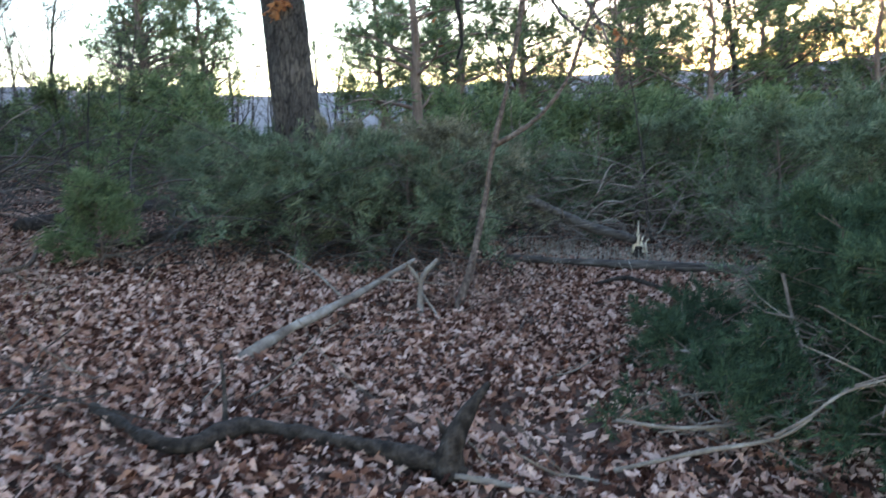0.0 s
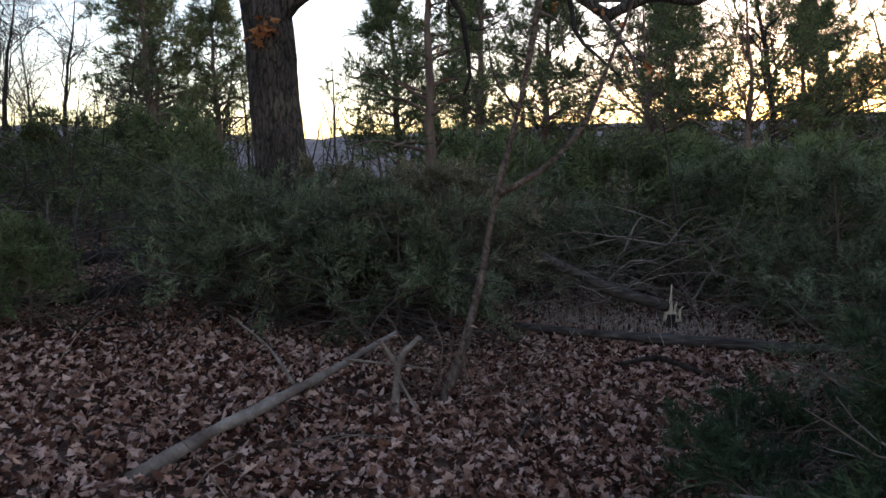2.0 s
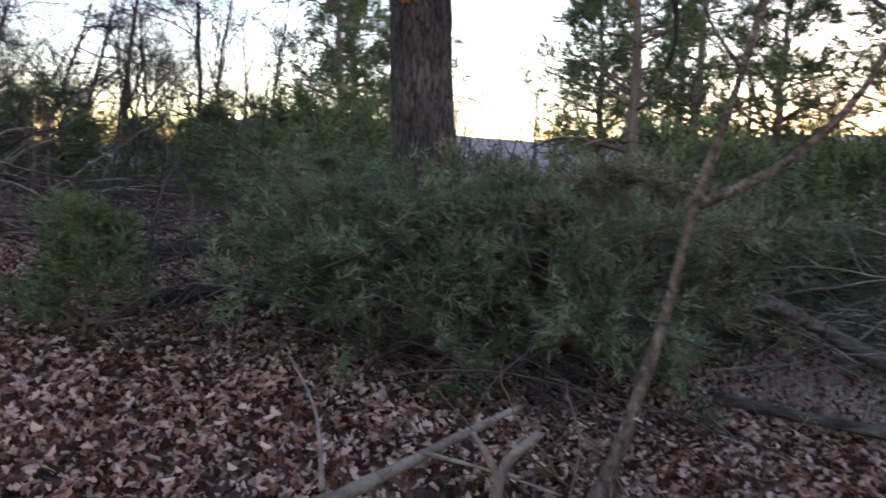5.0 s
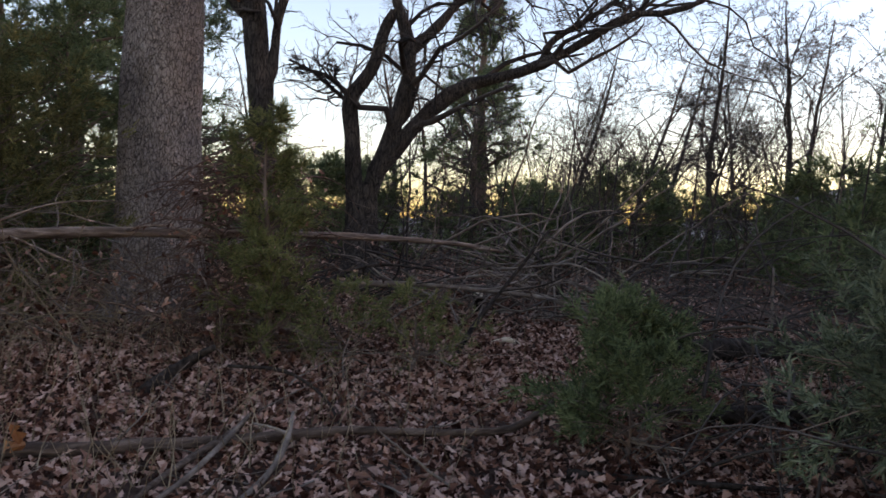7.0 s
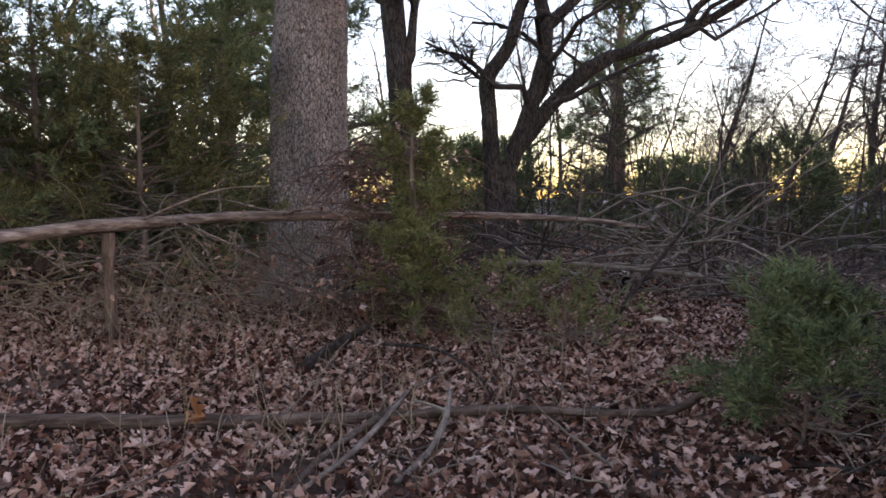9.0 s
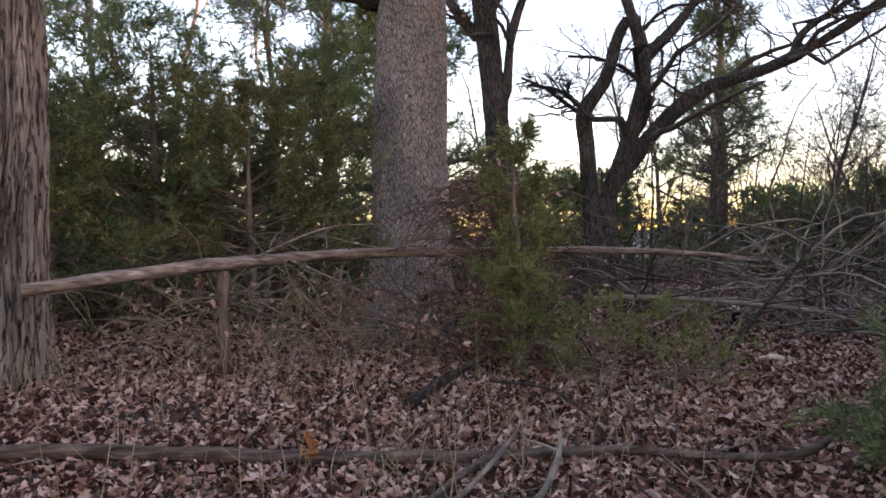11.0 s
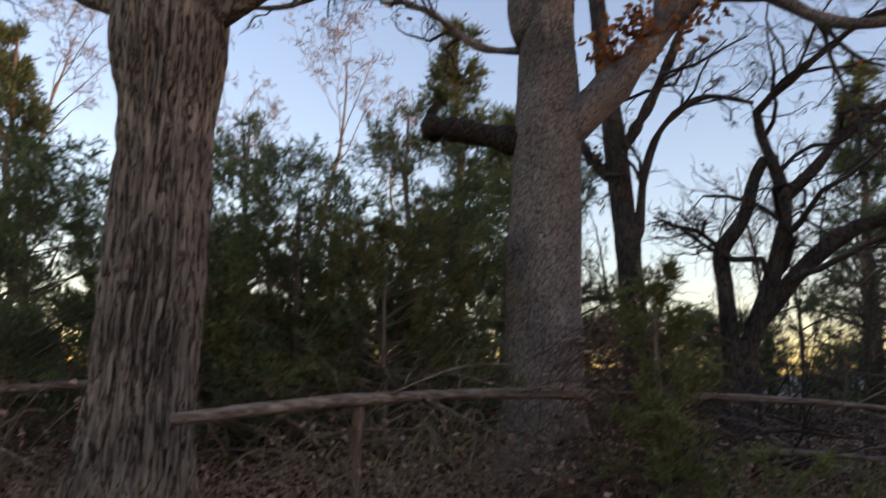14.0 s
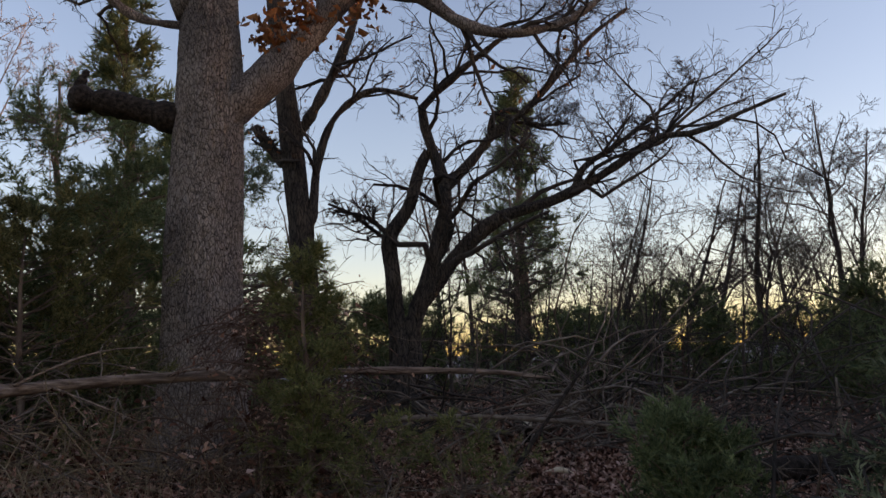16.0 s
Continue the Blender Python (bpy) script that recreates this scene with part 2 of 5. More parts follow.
# ---- mesh building ----
class Geo:
    """Gathers vertices and faces for one mesh."""

    def __init__(self):
        self.v, self.f, self.n = [], [], 0

    def add(self, verts, faces):
        verts, faces = np.asarray(verts, float).reshape(-1, 3), np.asarray(faces, int)
        self.v.append(verts)
        self.f.append(faces + self.n)
        self.n += len(verts)

    def mesh(self, name, mat, smooth=True):
        me = bpy.data.meshes.new(name)
        v = np.concatenate(self.v)
        sizes = np.concatenate([np.full(len(f), f.shape[1]) for f in self.f])
        loops = np.concatenate([f.ravel() for f in self.f])
        me.vertices.add(len(v))
        me.vertices.foreach_set("co", v.ravel())
        me.loops.add(len(loops))
        me.loops.foreach_set("vertex_index", loops.astype(np.int32))
        me.polygons.add(len(sizes))
        me.polygons.foreach_set("loop_start", np.r_[0, np.cumsum(sizes)[:-1]].astype(np.int32))
        me.polygons.foreach_set("use_smooth", np.full(len(sizes), smooth))
        me.materials.append(mat)
        me.update(calc_edges=True)
        me.validate()
        return me


def part(name, geo, mat, parent=None, label="", smooth=True):
    ob = new(name, geo.mesh(name, mat, smooth))
    if parent is not None:
        ob.parent = parent
    if label:
        ob["label"] = label
    return ob


def unit(v):
    return v / np.maximum(np.linalg.norm(v, axis=-1, keepdims=True), 1e-9)


def resample(pts, n):
    """n points along a smooth line through pts, and the same for any further columns."""
    p = np.asarray(pts, float)
    d = np.r_[0, np.cumsum(np.linalg.norm(np.diff(p[:, :3], axis=0), axis=1))]
    m = np.gradient(p, d, axis=0)
    u = np.linspace(0, d[-1], n)
    i = np.clip(np.searchsorted(d, u, side="right") - 1, 0, len(d) - 2)
    h = (d[i + 1] - d[i])[:, None]
    s = ((u - d[i])[:, None]) / h
    return (2 * s**3 - 3 * s**2 + 1) * p[i] + (s**3 - 2 * s**2 + s) * h * m[i] + (-2 * s**3 + 3 * s**2) * p[i + 1] + (s**3 - s**2) * h * m[i + 1]


def tubes(geo, P, R, sides=4, cap=False):
    """Tubes along the lines P (n, s, 3) with radii R (n, s)."""
    n, s, _ = P.shape
    t = unit(np.gradient(P, axis=1))
    mean = unit(t.mean(1))
    ref = np.where(np.abs(mean[:, 2:3]) > 0.75, [[1.0, 0, 0]], [[0, 0, 1.0]])[:, None, :]
    a = unit(np.cross(t, ref))
    b = np.cross(t, a)
    ang = np.arange(sides) * 2 * np.pi / sides
    ring = a[:, :, None] * np.cos(ang)[:, None] + b[:, :, None] * np.sin(ang)[:, None]
    v = P[:, :, None] + ring * R[:, :, None, None]
    base = (np.arange(n) * s * sides)[:, None, None] + (np.arange(s - 1) * sides)[None, :, None]
    k = np.arange(sides)[None, None, :]
    k2 = (k + 1) % sides
    q = np.stack([base + k, base + k2, base + k2 + sides, base + k + sides], -1).reshape(-1, 4)
    geo.add(v, q)
    if cap:
        for e in (0, s - 1):
            ring_i = geo.n - v.size // 3 - (n if e else 0) + (np.arange(n) * s * sides + e * sides)[:, None] + np.arange(sides)[None]
            mid = (geo.n + np.arange(n))[:, None] + 0 * ring_i
            geo.add(P[:, e], np.zeros((0, 3), int))
            nxt = np.roll(ring_i, -1, axis=1)
            geo.f.append(np.stack([ring_i, nxt, mid] if e else [nxt, ring_i, mid], -1).reshape(-1, 3))


def branch_out(rng, P, R, k, ratio, angle, up=0.15, t0=0.25, wobble=0.25, segs=6, thin=0.55, least=0.002, cap_len=9.0):
    """k side branches off each of the lines P: (n * k, segs, 3) and their radii."""
    n, s, _ = P.shape
    u = rng.uniform(t0, 1.0, (n, k)) * (s - 1)
    i = np.clip(u.astype(int), 0, s - 2)
    w = (u - i)[..., None]
    row = np.arange(n)[:, None]
    start = P[row, i] * (1 - w) + P[row, i + 1] * w
    r0 = R[row, i] * (1 - w[..., 0]) + R[row, i + 1] * w[..., 0]
    tan = unit(P[row, i + 1] - P[row, i])
    perp = unit(np.cross(tan, rng.normal(size=(n, k, 3))))
    a = np.radians(rng.uniform(angle * 0.6, angle * 1.35, (n, k)))[..., None]
    way = unit(tan * np.cos(a) + perp * np.sin(a) + np.array([0, 0, up]))
    length = np.linalg.norm(np.diff(P, axis=1), axis=2).sum(1)[:, None] * ratio * rng.uniform(0.55, 1.2, (n, k)) * (1.15 - 0.6 * u / (s - 1))
    length = np.minimum(length, cap_len)
    turn = np.cumsum(rng.normal(size=(n, k, segs, 3)) * wobble, axis=2)
    steps = unit(way[:, :, None] + turn + np.array([0, 0, up]) * np.linspace(0, 1.2, segs)[:, None])
    pts = start[:, :, None] + np.concatenate([np.zeros((n, k, 1, 3)), np.cumsum(steps[:, :, :-1], axis=2)], 2) * (length / (segs - 1))[..., None, None]
    rad = np.maximum(r0 * thin, least)[..., None] * np.linspace(1, 0.35, segs)
    return pts.reshape(-1, segs, 3), np.maximum(rad.reshape(-1, segs), least * 0.6)


def blades(geo, rng, base, way, length, width, k, spread=38.0):
    """k narrow leaf blades round each spray that starts at base along way."""
    n = len(base)
    u = rng.uniform(0.0, 1.0, (n, k, 1))
    perp = unit(np.cross(way[:, None] + 0 * u, rng.normal(size=(n, k, 3))))
    a = np.radians(rng.uniform(spread * 0.4, spread * 1.4, (n, k)))[..., None]
    d = unit(way[:, None] * np.cos(a) + perp * np.sin(a))
    side = unit(np.cross(d, rng.normal(size=(n, k, 3))))
    b = base[:, None] + way[:, None] * u * length[:, None, None]
    ln = length[:, None, None] * rng.uniform(0.35, 0.75, (n, k, 1))
    w = width * rng.uniform(0.7, 1.3, (n, k, 1))
    v = np.stack([b - side * w * 0.5, b + side * w * 0.5, b + d * ln], 2)
    geo.add(v, np.arange(n * k * 3).reshape(-1, 3))


def ground_z(x, y):
    """Height of the ground: a bank that rises to the west, a little uneven."""
    x, y = np.asarray(x, float), np.asarray(y, float)
    return 1.3 * np.tanh(-0.085 * x / 1.3) + 0.03 * np.sin(1.7 * x + 0.6) * np.sin(1.3 * y + 1.1) + 0.015 * np.sin(4.1 * x + 2.0) * np.sin(3.7 * y)


def on_ground(x, y, up=0.0):
    return (x, y, float(ground_z(x, y)) + up)


def thing(name, label, category, group="", kind=""):
    ob = new(name)
    ob.empty_display_size = 0.1
    return tagged(ob, label, category, group, kind)


# ---- the ground ----
def ground_sheet():
    near = np.concatenate([np.linspace(-400, -30, 24), np.linspace(-27, 22, 130), np.linspace(26, 400, 24)])
    far = np.concatenate([np.linspace(-400, -12, 22), np.linspace(-9, 36, 120), np.linspace(40, 400, 24)])
    X, Y = np.meshgrid(near, far)
    Z = ground_z(X, Y)
    rough = np.array([noise.noise((x * 2.3, y * 2.3, 0)) for x, y in zip(X.ravel(), Y.ravel())]).reshape(X.shape)
    Z = Z + 0.02 * rough - 0.012
    nx, ny = len(near), len(far)
    i = np.arange(nx * ny).reshape(ny, nx)
    g = Geo()
    g.add(np.stack([X, Y, Z], -1), np.stack([i[:-1, :-1], i[:-1, 1:], i[1:, 1:], i[1:, :-1]], -1).reshape(-1, 4))
    return tagged(part("ground", g, M_SOIL), "woodland floor of brown leaf mould and fallen oak leaves", "ground", kind="structure")


ground_sheet()


# ---- trees ----
def trunk_mesh(line, sides, rings, ridge, freq, grain, flare=0.5, width=0.13, knots=()):
    """A trunk along line (x, y, z, radius) with furrowed bark and a flared foot."""
    g = Geo()
    q = resample(line, rings)
    P, R = q[None, :, :3], q[None, :, 3].copy()
    foot = q[0, 2]
    R[0] *= 1 + flare * np.exp(-(q[:, 2] - foot) / 0.28)
    tubes(g, P, R, sides)
    v = g.v[0].reshape(rings, sides, 3)
    mid = q[:, None, :3]
    out = unit(v - mid)
    ang = np.arange(sides) * 2 * np.pi / sides
    d = np.zeros((rings, sides))
    for i in range(rings):
        z = q[i, 2]
        for j in range(sides):
            c, s = math.cos(ang[j]), math.sin(ang[j])
            wave = noise.noise((c * 1.4, s * 1.4, z * 0.8))
            n = noise.noise((c * freq + wave, s * freq + wave, z * grain))
            m = noise.noise((c * freq * 2.6, s * freq * 2.6, z * grain * 4.0 + 7))
            lobe = 0.06 * math.cos(5 * ang[j] + 1.0) * math.exp(-(z - foot) / 0.3)
            cut = math.exp(-((n / width) ** 2))
            step = 0.25 * noise.noise((c * freq * 1.3, s * freq * 1.3, z * grain * 7.0 + 3))
            d[i, j] = ridge * (0.35 + step - cut) + ridge * 0.3 * m + 0.02 * wave + lobe * 0.6
            for kz, ka, kr, kh in knots:
                far = ((z - kz) / kr) ** 2 + (math.remainder(ang[j] - ka, 2 * math.pi) * q[i, 3] / (kr * 1.6)) ** 2
                d[i, j] += kh * math.exp(-far) - 0.8 * kh * math.exp(-far * 9)
    g.v[0] = (v + out * d[..., None]).reshape(-1, 3)
    return g


def limb_geo(line, r0, r1, n=22, sides=10, knots=0.12, seed=1):
    rng = np.random.default_rng(seed)
    g = Geo()
    q = resample(line, n)[None]
    R = (np.linspace(r0, r1, n) * (1 + knots * rng.normal(size=n)))[None]
    tubes(g, q, np.maximum(R, 0.004), sides, cap=True)
    return g


def lines_of(limbs, n=14):
    P = np.stack([resample(l, n) for l, _, _ in limbs])
    R = np.stack([np.linspace(a, b, n) for _, a, b in limbs])
    return P, R


def twig_crown(rng, P, R, counts=(6, 5, 4), ratios=(0.5, 0.55, 0.6), angle=48, up=0.1, wobble=0.26, least=0.0026, cap_len=2.6, sides=3):
    g = Geo()
    tips = []
    for k, r in zip(counts, ratios):
        P, R = branch_out(rng, P, R, k, r, angle, up=up, wobble=wobble, segs=7, thin=0.5, least=least, cap_len=cap_len)
        tubes(g, P, R, sides if k != counts[0] else 5)
        tips.append((P, R))
    return g, tips


LEAF_SIDE = ((0.0, 0.0), (0.07, 0.14), (0.21, 0.26), (0.11, 0.42), (0.27, 0.6), (0.13, 0.78), (0.0, 1.0))


def oak_leaves(geo, rng, pos, normal, size, curl=0.35):
    """Lobed, curled oak leaves at pos, folded along the midrib."""
    n = len(pos)
    side = np.array(LEAF_SIDE)
    m = len(side)
    flat = np.concatenate([side, side[1:-1] * [-1, 1]])
    right = list(range(m))
    left = [0, *range(m, 2 * m - 2), m - 1][::-1]
    x, y = flat[:, 0], flat[:, 1] - 0.5
    c1, c2 = rng.uniform(-0.2, 1.0, (n, 1)) * curl, rng.normal(size=(n, 1)) * curl
    z = np.abs(x) * c1 * 1.6 + y * y * c2 + 0.1 * rng.normal(size=(n, 1)) * x + 0.04 * rng.normal(size=(n, len(x)))
    loc = np.stack([np.broadcast_to(x, z.shape), np.broadcast_to(y, z.shape), z], -1) * size[:, None, None]
    nz = unit(normal)
    ax = unit(np.cross(nz, rng.normal(size=(n, 3))))
    ay = np.cross(nz, ax)
    w = pos[:, None] + loc[..., :1] * ax[:, None] + loc[..., 1:2] * ay[:, None] + loc[..., 2:] * nz[:, None]
    f = (np.arange(n) * len(flat))[:, None, None] + np.array([right, left])[None]
    geo.add(w, f.reshape(-1, m))


def oak(label, line, limbs, bark, twig_mat, ridge, freq, grain, sides=72, rings=130, seed=3, counts=(6, 5, 4), rust=0, name="oak_tree", extra=(), width=0.13, knots=(), wobble=0.26, least=0.0026, flare=0.5):
    """line: trunk; limbs: (points, thick, thin), each a part with its own bark."""
    tree = thing(name, label, "tree")
    part("trunk", trunk_mesh(line, sides, rings, ridge, freq, grain, flare, width, knots), bark, tree)
    for i, (pts, a, b) in enumerate(limbs):
        part("limb", limb_geo(pts, a, b, seed=seed + i), bark, tree)
    for pts, a, b in extra:
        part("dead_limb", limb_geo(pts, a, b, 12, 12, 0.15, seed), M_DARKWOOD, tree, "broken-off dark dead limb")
    rng = np.random.default_rng(seed)
    P, R = lines_of(limbs)
    g, tips = twig_crown(rng, P, R, counts, wobble=wobble, least=least)
    part("crown", g, twig_mat, tree)["kind"] = "stuff"
    if rust:
        tp = tips[-1][0][:, -1]
        pick = tp[rng.integers(0, len(tp), rust)] + rng.normal(size=(rust, 3)) * 0.05
        g2 = Geo()
        oak_leaves(g2, rng, pick, rng.normal(size=(rust, 3)), rng.uniform(0.07, 0.12, rust), 0.8)
        part("dry_foliage", g2, M_RUST, tree, "withered rust-brown oak leaves")["kind"] = "stuff"
    return tree


def leaf_clump(tree, centre, size, count, seed):
    rng = np.random.default_rng(seed)
    g = Geo()
    oak_leaves(g, rng, np.array(centre) + rng.normal(size=(count, 3)) * size, rng.normal(size=(count, 3)), rng.uniform(0.1, 0.17, count), 0.9)
    part("dry_foliage", g, M_RUST, tree, "cluster of withered rust-brown oak leaves")["kind"] = "stuff"


def ground_foot(x, y):
    return float(ground_z(x, y)) - 0.06


# the near oak with deeply ridged bark
limbs_e = [
    ([(-7.33, 2.45, 4.7), (-7.25, 2.85, 4.85), (-7.1, 3.2, 4.99), (-6.93, 3.55, 5.16), (-6.75, 3.94, 5.32), (-6.57, 4.33, 5.23), (-6.39, 4.71, 4.98), (-6.34, 4.93, 4.89)], 0.13, 0.02),
    ([(-6.76, 3.92, 5.31), (-6.73, 4.05, 5.13), (-6.87, 3.81, 4.96), (-7.03, 3.5, 4.9), (-7.2, 3.1, 4.95)], 0.04, 0.015),
    ([(-7.38, 2.4, 4.8), (-7.46, 1.93, 4.99), (-7.54, 1.5, 5.17), (-7.67, 0.85, 5.4), (-7.8, 0.1, 5.5)], 0.12, 0.04),
    ([(-7.38, 2.33, 5.5), (-7.6, 2.2, 7.0), (-8.0, 2.5, 9.0)], 0.26, 0.1),
    ([(-7.3, 2.3, 5.4), (-7.0, 1.7, 6.8), (-6.9, 1.2, 8.5)], 0.2, 0.07),
]
oak_e = oak("old oak with deeply ridged grey-brown bark beside the fallen rail",
            [(-7.36, 2.46, ground_foot(-7.36, 2.46), 0.46), (-7.36, 2.47, 1.3, 0.425), (-7.34, 2.5, 2.5, 0.415), (-7.34, 2.5, 3.9, 0.405), (-7.35, 2.46, 4.7, 0.5), (-7.37, 2.38, 5.3, 0.38), (-7.4, 2.3, 6.0, 0.27)],
            limbs_e, M_BARK_E, M_TWIG, 0.06, 6.0, 0.75, 250, 300, 5, (7, 6, 5), width=0.2, flare=0.24, wobble=0.36, least=0.004)

KNOT_B = 1.2
limbs_b = [
    ([(-8.83, 6.2, 5.6), (-8.87, 5.96, 6.5), (-8.97, 5.48, 7.13), (-9.08, 4.91, 7.95), (-9.2, 4.4, 9.2)], 0.21, 0.09),
    ([(-8.75, 6.35, 4.3), (-8.47, 6.94, 4.87), (-8.26, 7.44, 5.46), (-8.07, 7.88, 6.07), (-7.96, 8.44, 6.64), (-7.81, 9.22, 7.25), (-7.6, 10.2, 7.8)], 0.21, 0.08),
    ([(-8.09, 7.81, 5.99), (-7.91, 8.21, 5.89), (-7.74, 8.54, 5.82), (-7.56, 8.9, 5.51), (-7.41, 9.13, 5.37), (-7.2, 9.68, 5.37), (-7.0, 10.17, 5.55), (-6.8, 10.6, 5.9)], 0.1, 0.03),
    ([(-8.8, 6.2, 5.47), (-8.94, 5.63, 5.53), (-9.06, 5.02, 5.98), (-9.21, 4.27, 6.28), (-9.3, 3.6, 6.3)], 0.06, 0.02),
    ([(-8.74, 6.5, 6.9), (-8.6, 6.8, 8.5), (-8.5, 7.2, 10.0)], 0.24, 0.1),
    ([(-8.2, 7.5, 5.6), (-8.4, 7.6, 6.6), (-8.5, 7.5, 7.8)], 0.08, 0.03),
]
oak_b = oak("big grey-barked oak with a broken dead limb and rust leaves",
            [(-8.75, 6.27, ground_foot(-8.75, 6.27), 0.47), (-8.76, 6.28, 1.4, 0.435), (-8.8, 6.3, 2.43, 0.415), (-8.79, 6.33, 3.71, 0.39), (-8.79, 6.36, 4.74, 0.36), (-8.79, 6.36, 5.82, 0.3), (-8.76, 6.5, 6.97, 0.25), (-8.75, 6.5, 7.6, 0.2)],
            limbs_b, M_BARK_B, M_TWIG, 0.02, 8.0, 3.2, 200, 330, 11, (9, 7, 5), 160, width=0.1, wobble=0.36, least=0.004, knots=((3.2, KNOT_B, 0.11, 0.05), (2.2, KNOT_B - 1.2, 0.09, 0.03), (3.9, KNOT_B - 0.9, 0.1, 0.04)),
            extra=[([(-8.84, 6.08, 4.36), (-9.03, 5.65, 4.5), (-9.2, 5.33, 4.6), (-9.37, 5.01, 4.66)], 0.15, 0.14), ([(-9.36, 5.05, 4.62), (-9.37, 5.08, 4.85), (-9.36, 5.14, 5.0)], 0.1, 0.03)])
leaf_clump(oak_b, (-8.25, 7.3, 5.6), 0.17, 130, 1)
leaf_clump(oak_b, (-8.4, 6.95, 5.35), 0.14, 80, 2)
leaf_clump(oak_b, (-8.1, 7.9, 5.75), 0.14, 60, 3)

limbs_c = [
    ([(-12.2, 8.62, 3.6), (-12.16, 8.74, 4.3), (-12.13, 8.82, 5.0), (-11.94, 9.14, 5.86), (-11.67, 9.65, 6.23), (-11.3, 10.3, 6.04)], 0.1, 0.03),
    ([(-12.35, 8.45, 5.3), (-12.03, 8.99, 6.36), (-11.84, 9.34, 7.25), (-11.68, 9.62, 8.26)], 0.1, 0.05),
    ([(-12.3, 8.5, 4.8), (-12.54, 8.07, 5.43), (-12.62, 7.92, 5.68)], 0.11, 0.08),
    ([(-12.48, 8.18, 8.5), (-12.6, 7.9, 10.5)], 0.14, 0.08),
]
oak("slim dark forked oak standing behind the big one", [(-12.15, 8.7, ground_foot(-12.15, 8.7), 0.25), (-12.24, 8.61, 3.23, 0.2), (-12.28, 8.53, 4.26, 0.19), (-12.35, 8.42, 5.61, 0.18), (-12.41, 8.31, 6.9, 0.16), (-12.48, 8.18, 8.55, 0.13)],
    limbs_c, M_BARK_D, M_TWIG, 0.012, 7.0, 1.2, 40, 70, 21, (9, 7, 5), 60, wobble=0.4, least=0.006)

limbs_d = [
    ([(-12.0, 10.4, 1.2), (-11.98, 10.36, 2.19), (-11.78, 10.69, 3.32), (-11.65, 10.93, 4.62), (-11.76, 10.73, 5.49), (-11.81, 10.64, 6.11), (-11.45, 10.88, 6.38), (-11.01, 11.27, 6.78), (-10.63, 11.74, 7.15), (-10.29, 12.15, 7.28)], 0.17, 0.03),
    ([(-11.64, 10.95, 4.67), (-11.59, 11.46, 5.16), (-11.49, 11.84, 5.63), (-11.19, 12.39, 6.07), (-11.03, 12.88, 6.62), (-10.63, 13.61, 7.5), (-10.31, 14.18, 7.96)], 0.1, 0.03),
    ([(-12.0, 10.3, 1.1), (-12.04, 10.23, 2.01), (-11.82, 10.63, 2.84), (-11.52, 11.16, 3.58), (-11.15, 11.63, 4.04), (-10.54, 12.32, 4.26), (-10.16, 12.81, 4.51), (-9.75, 13.35, 4.89), (-9.41, 13.75, 5.2), (-9.04, 14.21, 5.21), (-8.6, 14.8, 5.48), (-8.16, 15.39, 5.74)], 0.17, 0.025),
    ([(-10.3, 12.6, 4.4), (-10.2, 12.75, 4.75), (-9.9, 13.2, 5.1), (-9.5, 13.8, 5.6), (-9.1, 14.4, 6.2)], 0.06, 0.02),
    ([(-11.5, 11.8, 5.6), (-11.45, 11.9, 6.0), (-11.2, 12.2, 6.05), (-11.05, 12.35, 5.8), (-10.6, 12.9, 5.7)], 0.06, 0.02),
    ([(-12.05, 10.2, 3.7), (-12.3, 9.7, 4.2), (-12.4, 9.2, 4.3)], 0.06, 0.02),
]
oak("dark many-stemmed oak with a long arching bare limb", [(-12.06, 10.25, ground_foot(-12, 10.2), 0.3), (-12.07, 10.2, 1.6, 0.22), (-12.08, 10.15, 2.2, 0.16), (-12.11, 10.1, 3.25, 0.13), (-12.12, 10.08, 3.83, 0.13), (-11.96, 10.36, 4.31, 0.11), (-11.84, 10.59, 5.09, 0.09), (-11.78, 10.7, 5.31, 0.08)],
    limbs_d, M_BARK_D, M_TWIG, 0.012, 6.0, 1.2, 36, 80, 31, (14, 9, 6), wobble=0.45, least=0.0055)

limbs_a = [
    ([(-1.8, 10.02, 3.15), (-1.5, 9.9, 3.43), (-1.15, 9.87, 3.61), (-0.75, 9.75, 3.54), (-0.23, 9.61, 3.38), (0.17, 9.58, 3.44), (0.55, 9.46, 3.47), (1.12, 9.32, 3.38), (1.42, 9.2, 3.19), (1.7, 9.18, 2.98)], 0.11, 0.05),
    ([(1.68, 9.18, 3.0), (2.06, 9.06, 3.15), (2.5, 8.93, 3.08), (2.78, 8.81, 3.29), (3.17, 8.68, 3.46), (3.7, 8.6, 3.7)], 0.06, 0.02),
    ([(-2.0, 10.0, 4.3), (-2.7, 10.0, 4.8), (-3.6, 9.8, 5.0), (-4.6, 9.5, 5.3)], 0.12, 0.04),
    ([(-2.1, 10.0, 4.9), (-1.6, 10.4, 6.0), (-1.0, 10.6, 7.0)], 0.14, 0.06),
]
oak_a = oak("dark oak trunk with a long low limb among cedars", [(-1.6, 10.0, ground_foot(-1.6, 10.0), 0.36), (-1.7, 10.01, 1.0, 0.31), (-1.76, 10.01, 1.6, 0.285), (-1.81, 10.02, 2.36, 0.265), (-1.84, 10.02, 3.03, 0.26), (-1.93, 10.02, 3.7, 0.25), (-2.05, 10.0, 4.6, 0.23), (-2.2, 10.0, 6.2, 0.18)],
            limbs_a, M_BARK_D, M_TWIG, 0.02, 7.0, 1.2, 56, 100, 41, (7, 5, 4), 120)
